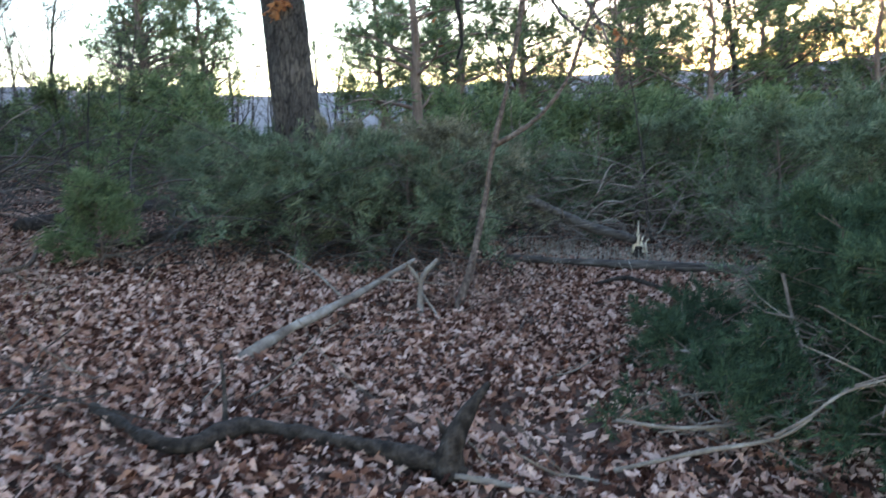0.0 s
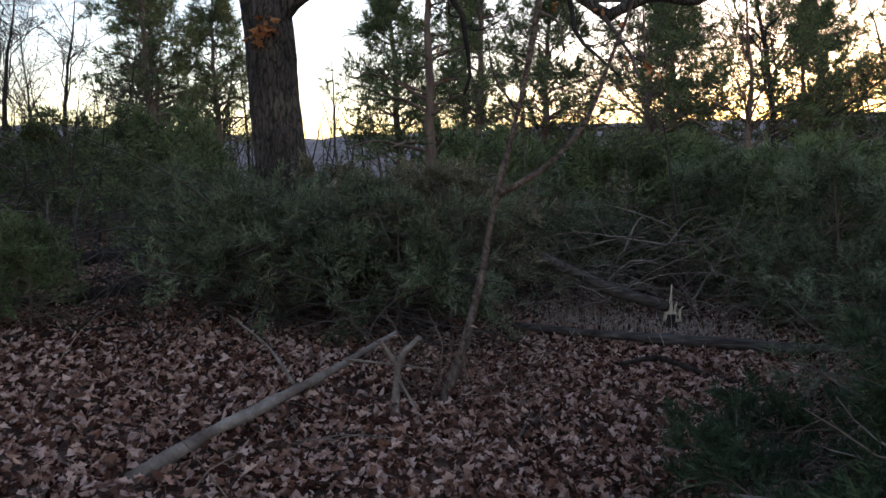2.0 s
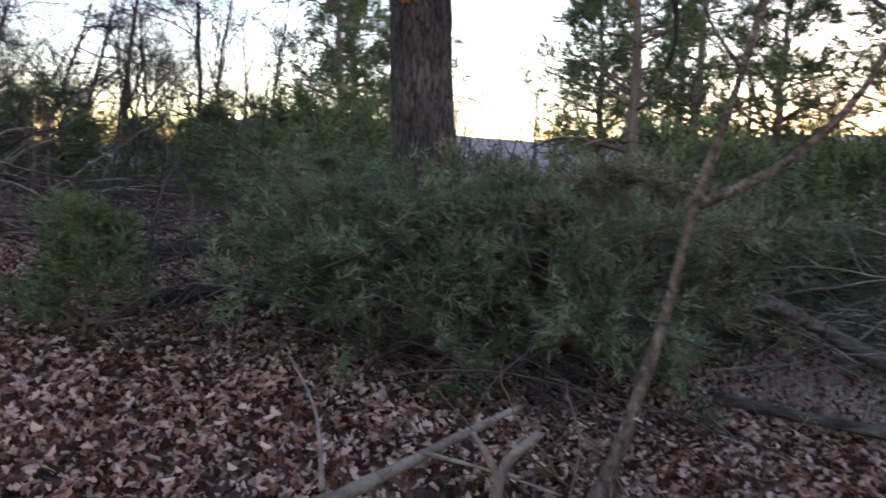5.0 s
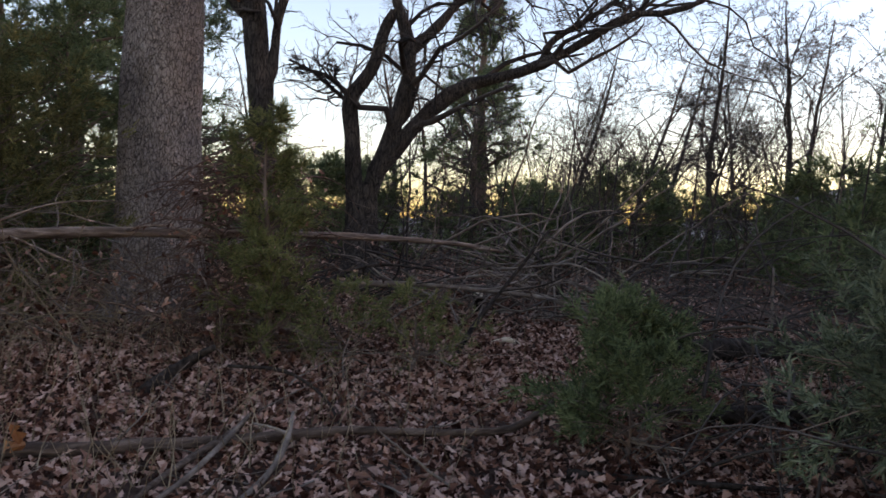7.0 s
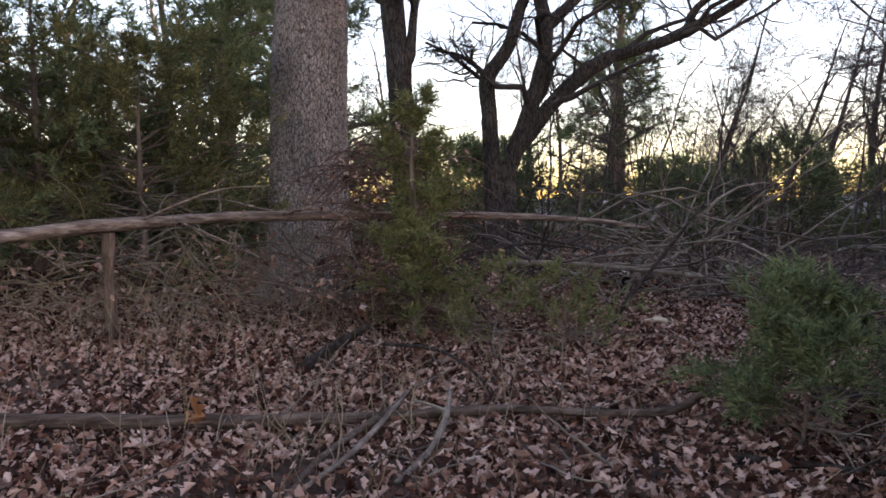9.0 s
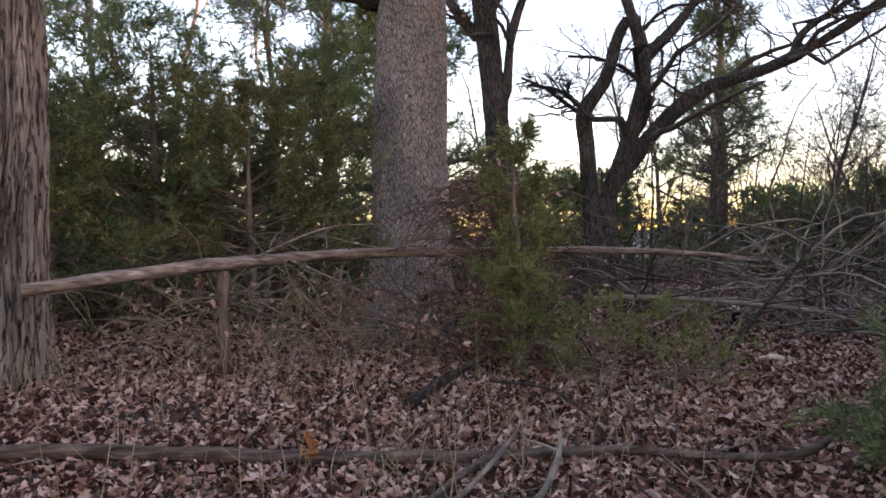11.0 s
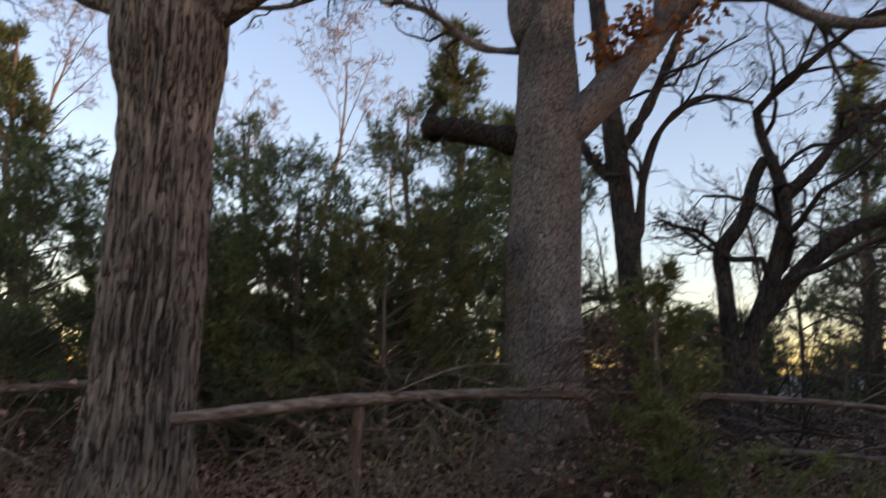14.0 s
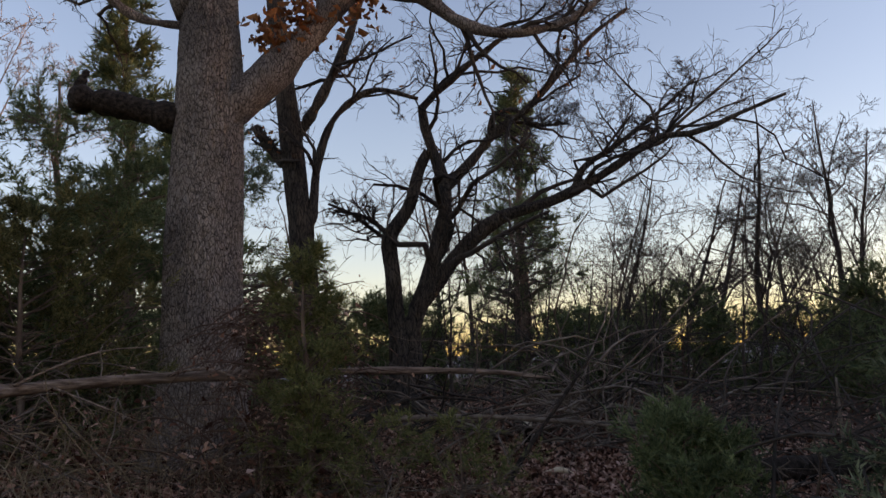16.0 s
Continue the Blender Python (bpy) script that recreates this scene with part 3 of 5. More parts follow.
leaf_clump(oak_a, (-1.85, 9.74, 3.05), 0.08, 40, 4)


# ---- cedars ----
def cedar(label, h, spread, seed, mat, n_br=70, k=7, per=9, blade=(0.11, 0.016), kb=8, low=0.12, droop=0.1, name="cedar_tree", dead=0, shape=0.8, fine=True, rising=1.0, dead_mat=None):
    """A red cedar at the origin: trunk, branches, dead lower twigs, scaly sprays."""
    rng = np.random.default_rng(seed)
    tree = thing(name, label, "tree")
    n = 12
    zs = np.linspace(-0.05, h, n)
    bend = np.cumsum(rng.normal(size=(n, 2)) * 0.02 * h / n ** 0.5, axis=0)
    line = np.stack([bend[:, 0], bend[:, 1], zs], -1)
    r = np.linspace(0.022 * h, 0.003 * h, n)
    g = Geo()
    tubes(g, line[None], r[None], 9)
    part("trunk", g, M_CEDARWOOD, tree)
    u = low + (1 - low) * rng.uniform(0, 1, n_br) ** 0.9
    z = u * h
    start = np.stack([np.interp(z, zs, line[:, 0]), np.interp(z, zs, line[:, 1]), z], -1)
    az = rng.uniform(0, 2 * np.pi, n_br)
    ln = spread * np.clip(1.05 - (u - low) / (1 - low), 0.08, 1) ** shape * rng.uniform(0.55, 1.15, n_br)
    rise = (rng.uniform(0.05, 0.75, n_br) + 0.5 * u) * rising
    way = unit(np.stack([np.cos(az), np.sin(az), rise], -1))
    segs = 7
    turn = np.cumsum(rng.normal(size=(n_br, segs, 3)) * 0.12, axis=1)
    steps = unit(way[:, None] + turn - np.array([0, 0, droop]) * np.linspace(0, 2, segs)[:, None])
    P = start[:, None] + np.concatenate([np.zeros((n_br, 1, 3)), np.cumsum(steps[:, :-1], 1)], 1) * (ln / (segs - 1))[:, None, None]
    R = (np.interp(z, zs, r) * 0.4)[:, None] * np.linspace(1, 0.2, segs)
    g = Geo()
    tubes(g, P, np.maximum(R, 0.003), 4)
    P2, R2 = branch_out(rng, P, R, k, 0.42, 45, up=0.1, t0=0.25, wobble=0.18, segs=5, thin=0.6, least=0.002)
    if fine:
        tubes(g, P2, R2, 3)
    if dead:
        zz = rng.uniform(0.02, 0.45, dead) * h
        st = np.stack([np.interp(zz, zs, line[:, 0]), np.interp(zz, zs, line[:, 1]), zz], -1)
        az = rng.uniform(0, 2 * np.pi, dead)
        wy = unit(np.stack([np.cos(az), np.sin(az), rng.uniform(-0.35, 0.4, dead)], -1))
        tn = np.cumsum(rng.normal(size=(dead, 7, 3)) * 0.16, axis=1)
        stp = unit(wy[:, None] + tn)
        PD = st[:, None] + np.concatenate([np.zeros((dead, 1, 3)), np.cumsum(stp[:, :-1], 1)], 1) * (spread * rng.uniform(0.5, 1.1, dead) / 6)[:, None, None]
        RD = np.linspace(0.008, 0.003, 7)[None] * np.ones((dead, 1))
        gd = Geo()
        tubes(gd, PD, RD, 4)
        PE, RE = branch_out(rng, PD, RD, 4, 0.4, 50, up=0, segs=5, least=0.0018)
        tubes(gd, PE, RE, 3)
        part("underwood", gd, dead_mat or M_DEAD, tree, "bare grey dead lower twigs")["kind"] = "stuff"
    part("branchwork", g, M_CEDARWOOD if mat else M_TWIG, tree)["kind"] = "stuff"
    m = len(P2) * per
    i = rng.integers(0, len(P2), m)
    t = rng.uniform(0.15, 1.0, m) * 4
    j = np.clip(t.astype(int), 0, 3)
    w = (t - j)[:, None]
    base = P2[i, j] * (1 - w) + P2[i, j + 1] * w
    tan = unit(P2[i, j + 1] - P2[i, j])
    way = unit(tan + rng.normal(size=(m, 3)) * 0.55 + np.array([0, 0, 0.25]))
    gf = Geo()
    blades(gf, rng, base, way, blade[0] * rng.uniform(0.6, 1.4, m), blade[1], kb)
    if mat is not None:
        part("foliage", gf, mat, tree, smooth=False)["kind"] = "stuff"
    return tree


def stand(tree, x, y, turn=0.0, tilt=0.0, up=0.0):
    tree.matrix_world = pose(x, y, float(ground_z(x, y)) + up, tilt, 0, turn)
    return tree


def again(tree, x, y, turn=0.0, tilt=0.0, up=0.0):
    return copy_thing(tree, pose(x, y, float(ground_z(x, y)) + up, tilt, 0, turn))


# low boughs in front of the dark oak
low_a = stand(cedar("low spreading dark green cedar with dead lower twigs", 1.08, 1.45, 101, M_CEDAR_BLUE, 30, 9, 14, (0.1, 0.011), 9, 0.3, 0.16, dead=26, shape=0.4, rising=0.35, dead_mat=M_TWIG, fine=False), -1.5, 8.3)
low_b = stand(cedar("bushy grey-green cedar with drooping boughs", 1.2, 1.3, 102, M_CEDAR_BLUE, 28, 9, 14, (0.1, 0.011), 9, 0.25, 0.22, dead=26, shape=0.4, rising=0.35, dead_mat=M_TWIG, fine=False), -0.35, 8.3)
low_t = stand(cedar("browned cedar with hanging dull boughs", 1.45, 1.25, 103, M_CEDAR_TAN, 26, 9, 13, (0.1, 0.011), 9, 0.4, 0.3, dead=30, shape=0.4, rising=0.3, dead_mat=M_TWIG, fine=False), -0.15, 9.3)
for ob in (low_a, low_b, low_t):
    ob["group"] = "cedar thicket"
for i, (x, y) in enumerate(((-2.1, 9.5), (-0.9, 8.9), (-1.3, 10.0), (0.45, 10.7), (-2.9, 10.4), (-0.2, 9.9), (1.4, 11.2), (-2.6, 11.4))):
    again((low_a, low_b, low_t)[i % 3], x, y, 70 + 77 * i, 5 - 2 * (i % 5))
# bushes beside the path
bush_a = stand(cedar("dense blue-green cedar bush crossed by pale dead twigs", 1.75, 1.25, 111, M_CEDAR_BLUE, 44, 9, 12, (0.1, 0.011), 9, 0.03, 0.14, dead=44, shape=0.45, fine=False), 4.3, 9.9)
for i, (x, y) in enumerate(((5.4, 9.0), (3.35, 6.15), (3.7, 4.7), (4.6, 7.4), (3.6, 11.9))):
    again(bush_a, x, y, 130 + 80 * i)
bush_b = stand(cedar("small low dark green cedar sprouting beside the path", 0.28, 0.6, 112, M_CEDAR_DARK, 18, 6, 7, (0.075, 0.0075), 12, 0.05, 0.12, dead=16, shape=0.45, fine=False, rising=0.6), 1.6, 5.05)
for i, (x, y) in enumerate(((1.55, 4.35), (1.35, 3.7), (1.95, 5.6))):
    again(bush_b, x, y, 100 + 73 * i, 4 - 3 * (i % 3))
bush_c = stand(cedar("dark green cedar bush with bare pale twigs", 1.1, 0.85, 117, M_CEDAR_DARK, 40, 8, 10, (0.085, 0.009), 10, 0.03, 0.14, dead=34, shape=0.45, fine=False, rising=0.7), 2.2, 4.15)
for i, (x, y) in enumerate(((2.8, 4.9), (2.35, 3.4), (3.1, 5.6), (2.9, 3.9))):
    again(bush_c, x, y, 100 + 73 * i)
stand(cedar("small bright green cedar sapling by the fallen log", 0.8, 0.62, 113, M_CEDAR, 40, 8, 8, (0.08, 0.009), 9, 0.03, 0.14, dead=14, shape=0.45, fine=False), -3.38, 7.66)
stand(cedar("thin yellowing cedar sapling beside the brambles", 1.95, 0.5, 114, M_SAPLING, 52, 7, 7, (0.09, 0.011), 8, 0.03, 0.05, dead=24, shape=0.35), -6.4, 6.62)
yel = stand(cedar("low yellow-green cedar spray above the leaves", 0.6, 0.55, 115, M_SAPLING, 16, 5, 5, (0.08, 0.01), 7, 0.15, 0.1, dead=12, shape=0.5), -6.0, 7.1)
again(yel, -5.5, 7.5, 120)
stand(cedar("dead grey cedar with bare crooked branches", 2.3, 1.2, 116, None, 22, 5, 1, (0.08, 0.01), 2, 0.45, 0.1, dead=16, shape=0.5, dead_mat=M_TWIG), -2.0, 2.5)
# cedars behind the rail
mid_a = stand(cedar("full green cedar behind the fallen rail", 3.3, 2.0, 121, M_CEDAR, 60, 9, 10, (0.13, 0.014), 8, 0.03, 0.1, dead=34, shape=0.35, fine=False, rising=0.7), -9.9, 3.6)
mid_y = stand(cedar("olive-green bushy cedar behind the fallen rail", 2.5, 1.7, 123, M_CEDAR_YEL, 52, 9, 10, (0.12, 0.013), 8, 0.03, 0.1, dead=34, shape=0.35, fine=False, rising=0.7), -9.3, 4.6)
mid_b = stand(cedar("leaning green cedar with ragged open top", 4.8, 2.1, 122, M_CEDAR, 40, 8, 8, (0.15, 0.016), 7, 0.1, 0.2, dead=24, shape=0.45, rising=0.5), -11.4, 5.0)
for i, (x, y) in enumerate(((-10.0, 0.4), (-9.7, 2.5), (-10.6, 5.6), (-10.2, -1.0), (-11.6, 1.6), (-11.2, 3.6), (-11.4, -2.0), (-13.0, -2.6))):
    again((mid_a, mid_y)[i % 2], x, y, 50 + 83 * i)
for i, (x, y) in enumerate(((-12.6, 2.6), (-16.4, 0.6), (-14.0, 7.8), (-15.2, 14.6))):
    again(mid_b, x, y, 31 + 83 * i)
# tall ones further off
tall_a = stand(cedar("tall dark cedar standing against the evening sky", 8.2, 1.9, 131, M_CEDAR, 80, 6, 7, (0.24, 0.03), 7, 0.08, 0.15, shape=0.8, fine=False), -16.2, 6.3)
tall_b = stand(cedar("tall broad cedar with layered dark boughs", 7.2, 2.5, 132, M_CEDAR, 84, 7, 7, (0.24, 0.03), 7, 0.1, 0.3, shape=0.75, fine=False), -9.3, 26.3)
for i, (x, y) in enumerate(((-1.7, 25.0), (0.4, 26.2), (2.4, 23.0), (11.4, 26.7), (-7.8, 27.5), (-16.7, 15.8), (6.2, 24.5), (16.5, 25.0), (-19.5, 8.0), (-17.5, -3.0))):
    again((tall_b, tall_a)[i % 2], x, y, 30 + 67 * i)
crook = stand(cedar("crooked open evergreen with clumped boughs against the sunset", 5.6, 2.8, 133, M_CEDAR, 26, 7, 9, (0.22, 0.028), 7, 0.3, 0.25, shape=0.3, fine=True), 4.4, 19.5)
for i, (x, y) in enumerate(((6.4, 18.6), (8.3, 20.4), (10.2, 18.4), (12.4, 20.8), (14.6, 19.0), (9.4, 23.0), (13.4, 23.6), (17.4, 21.5), (5.2, 22.4), (16.0, 17.0))):
    again(crook, x, y, 58 * i)
hedge_a = stand(cedar("dense dark cedar in a hedge-like row", 1.9, 1.7, 141, M_CEDAR, 54, 7, 6, (0.19, 0.03), 5, 0.03, 0.1, shape=0.35, fine=False, rising=0.45), 2.6, 12.9)
for i, (x, y) in enumerate(((4.6, 11.4), (5.8, 13.5), (7.4, 11.8), (9.3, 14.2), (4.0, 15.2), (0.6, 13.8), (-4.6, 13.9), (-7.4, 16.4), (-12.5, 17.0), (11.5, 16.5), (6.6, 9.6), (-15.5, 10.8), (7.5, 16.8), (2.0, 17.0), (3.6, 13.6), (5.2, 15.6), (-16.5, 12.5), (13.5, 15.5), (-15.0, 2.2), (-15.6, 4.6), (-15.8, -1.0), (-14.4, -4.6), (-15.4, 7.8), (-17.0, 10.0), (-18.0, 13.0))):
    again(hedge_a, x, y, 50 * i)

for i, (x, y) in enumerate(((-10.8, 18.6), (-9.2, 20.4), (-13.0, 19.4), (-15.2, 18.0), (-7.4, 21.0), (-17.0, 20.0), (-12.0, 22.0), (-18.5, 16.5), (-12.8, 14.5), (-13.8, 15.7), (-5.8, 19.6), (-13.6, 1.0), (-13.8, 3.7), (-13.4, -1.2), (-13.9, 5.8))):
    again(hedge_a, x, y, 35 + 77 * i, 0, -0.45)
pine = stand(cedar("broad full cedar rising behind the low thicket", 7.0, 2.3, 134, M_CEDAR, 64, 7, 7, (0.2, 0.024), 7, 0.06, 0.25, shape=0.7, fine=False, rising=0.6), -7.7, 21.5)
for i, (x, y) in enumerate(((-0.5, 17.8), (0.6, 20.5))):
    again(pine, x, y, 90 + 80 * i)

# ---- bare trees ----
def bare_tree(label, h, seed, mat, counts=(10, 6, 4), r=0.09, lean=0.1, least=0.006, spread=0):
    rng = np.random.default_rng(seed)
    tree = thing("bare_tree", label, "tree")
    n = 12
    steps = unit(np.array([rng.normal() * lean, rng.normal() * lean, 1.0]) + np.cumsum(rng.normal(size=(n, 3)) * 0.06, axis=0))
    P = np.concatenate([np.zeros((1, 3)), np.cumsum(steps[:-1], 0)], 0)[None] * h / (n - 1) - np.array([0, 0, 0.08])
    R = np.linspace(r, r * 0.12, n)[None]
    g = Geo()
    tubes(g, P, R, 8)
    part("trunk", g, mat, tree)
    g = Geo()
    for k, ra, an, up, cap in zip(counts, (0.5, 0.5, 0.55, 0.55), (44, 46, 48, 50), (0.2, 0.12, 0.06, 0.05), (6, 3, 2, 1.2)):
        P, R = branch_out(rng, P, R, k, ra, an + spread, up=up, t0=0.22, wobble=0.34 + spread * 0.008, segs=6, thin=0.55, least=least, cap_len=cap)
        tubes(g, P, R, 3)
    part("crown", g, mat, tree)["kind"] = "stuff"
    return tree


bare_a = stand(bare_tree("bare winter tree with fine upright twigs", 7.6, 201, M_TWIG, (10, 6, 5, 4), 0.11, 0.05, 0.007), -23.0, 17.0)
bare_b = stand(bare_tree("bare spreading winter tree", 7.0, 202, M_TWIG, (11, 6, 5, 4), 0.1, 0.08, 0.007, 8), -20.0, 22.0)
# bare_p and its copies: paleness is evening light put into the twig colour
bare_p = stand(bare_tree("bare tree with warm evening light painted into its pale colour", 9.0, 203, M_TWIG_LIT, (10, 6, 5, 4), 0.12, least=0.008), -20.0, 3.0)
for i, (x, y) in enumerate(((-26.0, 20.0), (-18.0, 22.5), (-15.0, 27.0), (-24.0, 27.0), (-19.0, 29.0), (-27.0, 14.0), (-24.5, 10.0), (-9.0, 30.0), (-14.5, 30.0), (3.5, 27.0), (7.0, 29.0), (13.0, 30.0), (16.0, 28.0), (9.5, 33.0), (20.0, 31.0), (12.5, 22.5), (7.6, 19.8), (-13.2, 20.5), (-13.5, 24.1), (-16.0, 21.6))):
    again((bare_a, bare_b)[i % 2], x, y, 61 * i)
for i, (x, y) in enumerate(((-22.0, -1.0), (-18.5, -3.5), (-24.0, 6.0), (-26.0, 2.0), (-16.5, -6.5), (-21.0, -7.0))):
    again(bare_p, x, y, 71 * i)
brush_tree = stand(bare_tree("leafless thin brush of grey twigs", 2.9, 204, M_TWIG, (10, 6, 4), 0.026, 0.12, 0.0035, 18), -9.8, 10.6)
for i, (x, y) in enumerate(((-11.0, 12.2), (-9.0, 12.8), (-10.4, 14.0), (-13.0, 11.6), (-12.4, 13.4), (-8.2, 14.6), (-14.0, 9.6), (-7.2, 12.6), (-6.6, 14.6), (-11.6, 16.0), (-13.0, 7.2), (3.0, 11.0), (4.8, 12.3), (2.2, 13.4), (6.2, 10.6), (-9.2, 9.6), (-8.4, 11.4), (-10.2, 12.4), (-11.2, 14.8), (-9.0, 16.2), (-7.4, 16.0), (-12.6, 16.6), (-13.8, 14.6), (-15.0, 12.0), (-5.6, 13.6), (-14.6, 16.4))):
    again(brush_tree, x, y, 43 * i)


scrub = stand(bare_tree("tall leafless thicket of fine grey twigs", 4.6, 205, M_TWIG, (15, 8, 5), 0.032, 0.06, 0.004, 16), -10.6, 13.2)
for i, (x, y) in enumerate(((-9.4, 15.4), (-13.6, 16.2), (-14.8, 14.4), (-8.4, 18.0), (-10.4, 19.6), (-16.4, 17.6), (-7.0, 17.4))):
    again(scrub, x, y, 47 * i)


# ---- distant woods ----
def far_wood(label, count, az0, az1, d0, d1, h0, h1, seed):
    rng = np.random.default_rng(seed)
    az, d = np.radians(rng.uniform(az0, az1, count)), rng.uniform(d0, d1, count)
    x, y = -np.sin(az) * d, np.cos(az) * d
    h = rng.uniform(h0, h1, count)
    n = 6
    st = unit(np.array([0, 0, 1.0]) + np.cumsum(rng.normal(size=(count, n, 3)) * 0.08, axis=1))
    P = np.stack([x, y, ground_z(x, y) - 0.2], -1)[:, None] + np.concatenate([np.zeros((count, 1, 3)), np.cumsum(st[:, :-1], 1)], 1) * (h / (n - 1))[:, None, None]
    R = (0.012 * h)[:, None] * np.linspace(1, 0.2, n)
    g = Geo()
    tubes(g, P, R, 4)
    P, R = branch_out(rng, P, R, 8, 0.42, 40, up=0.3, t0=0.15, segs=4, least=0.012)
    tubes(g, P, R, 3)
    P, R = branch_out(rng, P, R, 4, 0.5, 45, up=0.15, t0=0.2, segs=3, least=0.01)
    tubes(g, P, R, 3)
    return tagged(part("far_woods", g, M_TWIG), label, "woods", kind="stuff")


far_wood("distant bare winter woods in the dusk", 170, -60, 36, 32, 75, 3.5, 8.0, 601)
far_wood("distant low bare scrub along the skyline", 420, 24, 140, 20, 50, 1.4, 3.6, 602)


# ---- the far hill ----
def far_hill():
    rng = np.random.default_rng(5)
    az = np.radians(np.linspace(-100, 150, 160))
    g = Geo()
    tops = np.array([16 + 9 * noise.noise((a * 3.1, 2, 0)) + 2.5 * noise.noise((a * 14, 5, 0)) for a in az]) * np.where(az > radians(35), 0.55, 1.0)
    rows = []
    for f, d in ((-0.3, 190), (0.35, 215), (0.7, 240), (1.0, 270), (0.6, 320)):
        rows.append(np.stack([-np.sin(az) * d, np.cos(az) * d, tops * f + rng.normal(size=len(az)) * 0.3], -1))
    v = np.stack(rows)
    k, n = v.shape[:2]
    i = np.arange(k * n).reshape(k, n)
    g.add(v, np.stack([i[:-1, :-1], i[:-1, 1:], i[1:, 1:], i[1:, :-1]], -1).reshape(-1, 4))
    tagged(part("backdrop", g, M_HILL), "distant grey-brown hillside of leafless woods", "hill", kind="structure")


far_hill()


# ---- fallen wood ----
def fallen(name, label, line, mat, seed, branches=(), category="log", knots=0.1, sides=12, n=40, group="", lift=0.0):
    """A fallen stem along line (x, y, z, radius), with stubs and side branches as parts."""
    rng = np.random.default_rng(seed)
    log = thing(name, label, category, group)
    q = resample(line, n)
    q[:, 2] += lift
    g = Geo()
    R = q[:, 3] * (1 + knots * np.interp(np.arange(n), np.arange(0, n, 4), rng.normal(size=len(range(0, n, 4)))))
    tubes(g, q[None, :, :3], R[None], sides, cap=True)
    v = g.v[0]
    w = np.array([noise.noise(Vector(p * 13.0)) for p in v])
    mid = np.repeat(q[:, :3], sides, axis=0)
    g.v[0] = v + unit(v - mid) * (w * 0.32 * np.repeat(R, sides))[:, None]
    part("stem", g, mat, log)
    for pts, a, b in branches:
        part("branch", limb_geo(pts, a, b, 12, 7, 0.08, seed), mat, log)
    return log


# the long rail-like trunk that leans on the ridged oak, and its prop
fallen("fallen_log", "long weathered pole resting against the ridged oak", [(-6.5, 2.9, 1.31, 0.044), (-6.66, 3.6, 1.4, 0.050), (-6.85, 4.28, 1.475, 0.052), (-7.04, 5.04, 1.525, 0.048), (-7.15, 5.8, 1.54, 0.044), (-7.2, 6.5, 1.54, 0.040), (-7.28, 7.39, 1.54, 0.038), (-7.38, 8.19, 1.52, 0.034), (-7.42, 9.11, 1.47, 0.028), (-7.54, 9.86, 1.38, 0.018)], M_RAIL, 1,
       [([(-6.9, 4.5, 1.5), (-6.8, 4.75, 1.62), (-6.75, 5.1, 1.75), (-6.7, 5.5, 1.78)], 0.011, 0.004), ([(-6.95, 4.8, 1.5), (-6.7, 5.0, 1.4), (-6.5, 5.4, 1.2)], 0.009, 0.003), ([(-7.15, 5.6, 1.54), (-6.9, 5.9, 1.6), (-6.7, 6.3, 1.45)], 0.016, 0.005)])
fallen("prop_post", "weathered forked post holding up the fallen pole", [(-7.0, 4.3, float(ground_z(-7.0, 4.3)) - 0.05, 0.06), (-6.96, 4.28, 0.9, 0.045), (-6.89, 4.28, 1.42, 0.042)], M_POST, 2, category="post", n=20)
# the straight log on the leaves
fallen("fallen_log", "straight thin log lying across the fallen leaves", [on_ground(-5.06, 2.55, 0.05) + (0.044,), on_ground(-4.92, 3.37, 0.05) + (0.044,), on_ground(-4.72, 4.2, 0.05) + (0.042,), on_ground(-4.62, 4.75, 0.05) + (0.041,), on_ground(-4.43, 5.27, 0.05) + (0.038,), on_ground(-4.3, 5.8, 0.05) + (0.034,), on_ground(-4.18, 6.32, 0.05) + (0.028,), on_ground(-3.98, 6.8, 0.05) + (0.022,), on_ground(-3.87, 7.25, 0.08) + (0.018,), on_ground(-3.95, 7.6, 0.16) + (0.012,)], M_LOG, 3, lift=0.035, branches=
       [([on_ground(-4.42, 5.75, 0.1), on_ground(-4.2, 5.5, 0.09), on_ground(-3.9, 5.2, 0.06), on_ground(-3.5, 4.95, 0.04)], 0.022, 0.012), ([on_ground(-4.42, 5.75, 0.1), on_ground(-4.45, 5.85, 0.18)], 0.018, 0.01)])
fallen("broken_stick", "pale forked dead stick leaning over the log", [on_ground(-3.45, 4.9, 0.03) + (0.014,), on_ground(-3.85, 5.35, 0.1) + (0.013,), on_ground(-4.25, 5.7, 0.17) + (0.012,), on_ground(-4.4, 5.82, 0.19) + (0.008,)], M_DEAD, 4, category="stick", n=16, sides=7)
fallen("broken_branch", "short black rotten branch standing in the leaves", [on_ground(-5.62, 5.5, 0.05) + (0.05,), on_ground(-5.76, 5.68, 0.1) + (0.045,), (-5.82, 5.85, 0.63, 0.035), (-5.7, 6.0, 0.74, 0.02)], M_DARKWOOD, 5, category="branch", n=18, sides=9)
fallen("broken_branch", "thin dark branch leaning up out of the leaves", [on_ground(-5.9, 8.1, -0.02) + (0.024,), (-6.0, 8.45, 0.79, 0.022), (-6.0, 8.86, 1.2, 0.018), (-5.98, 9.25, 1.62, 0.01)], M_DARKWOOD, 6, [([(-6.0, 8.7, 1.05), (-5.8, 9.0, 1.1), (-5.6, 9.4, 1.3)], 0.009, 0.004)], category="branch", n=18, sides=7)
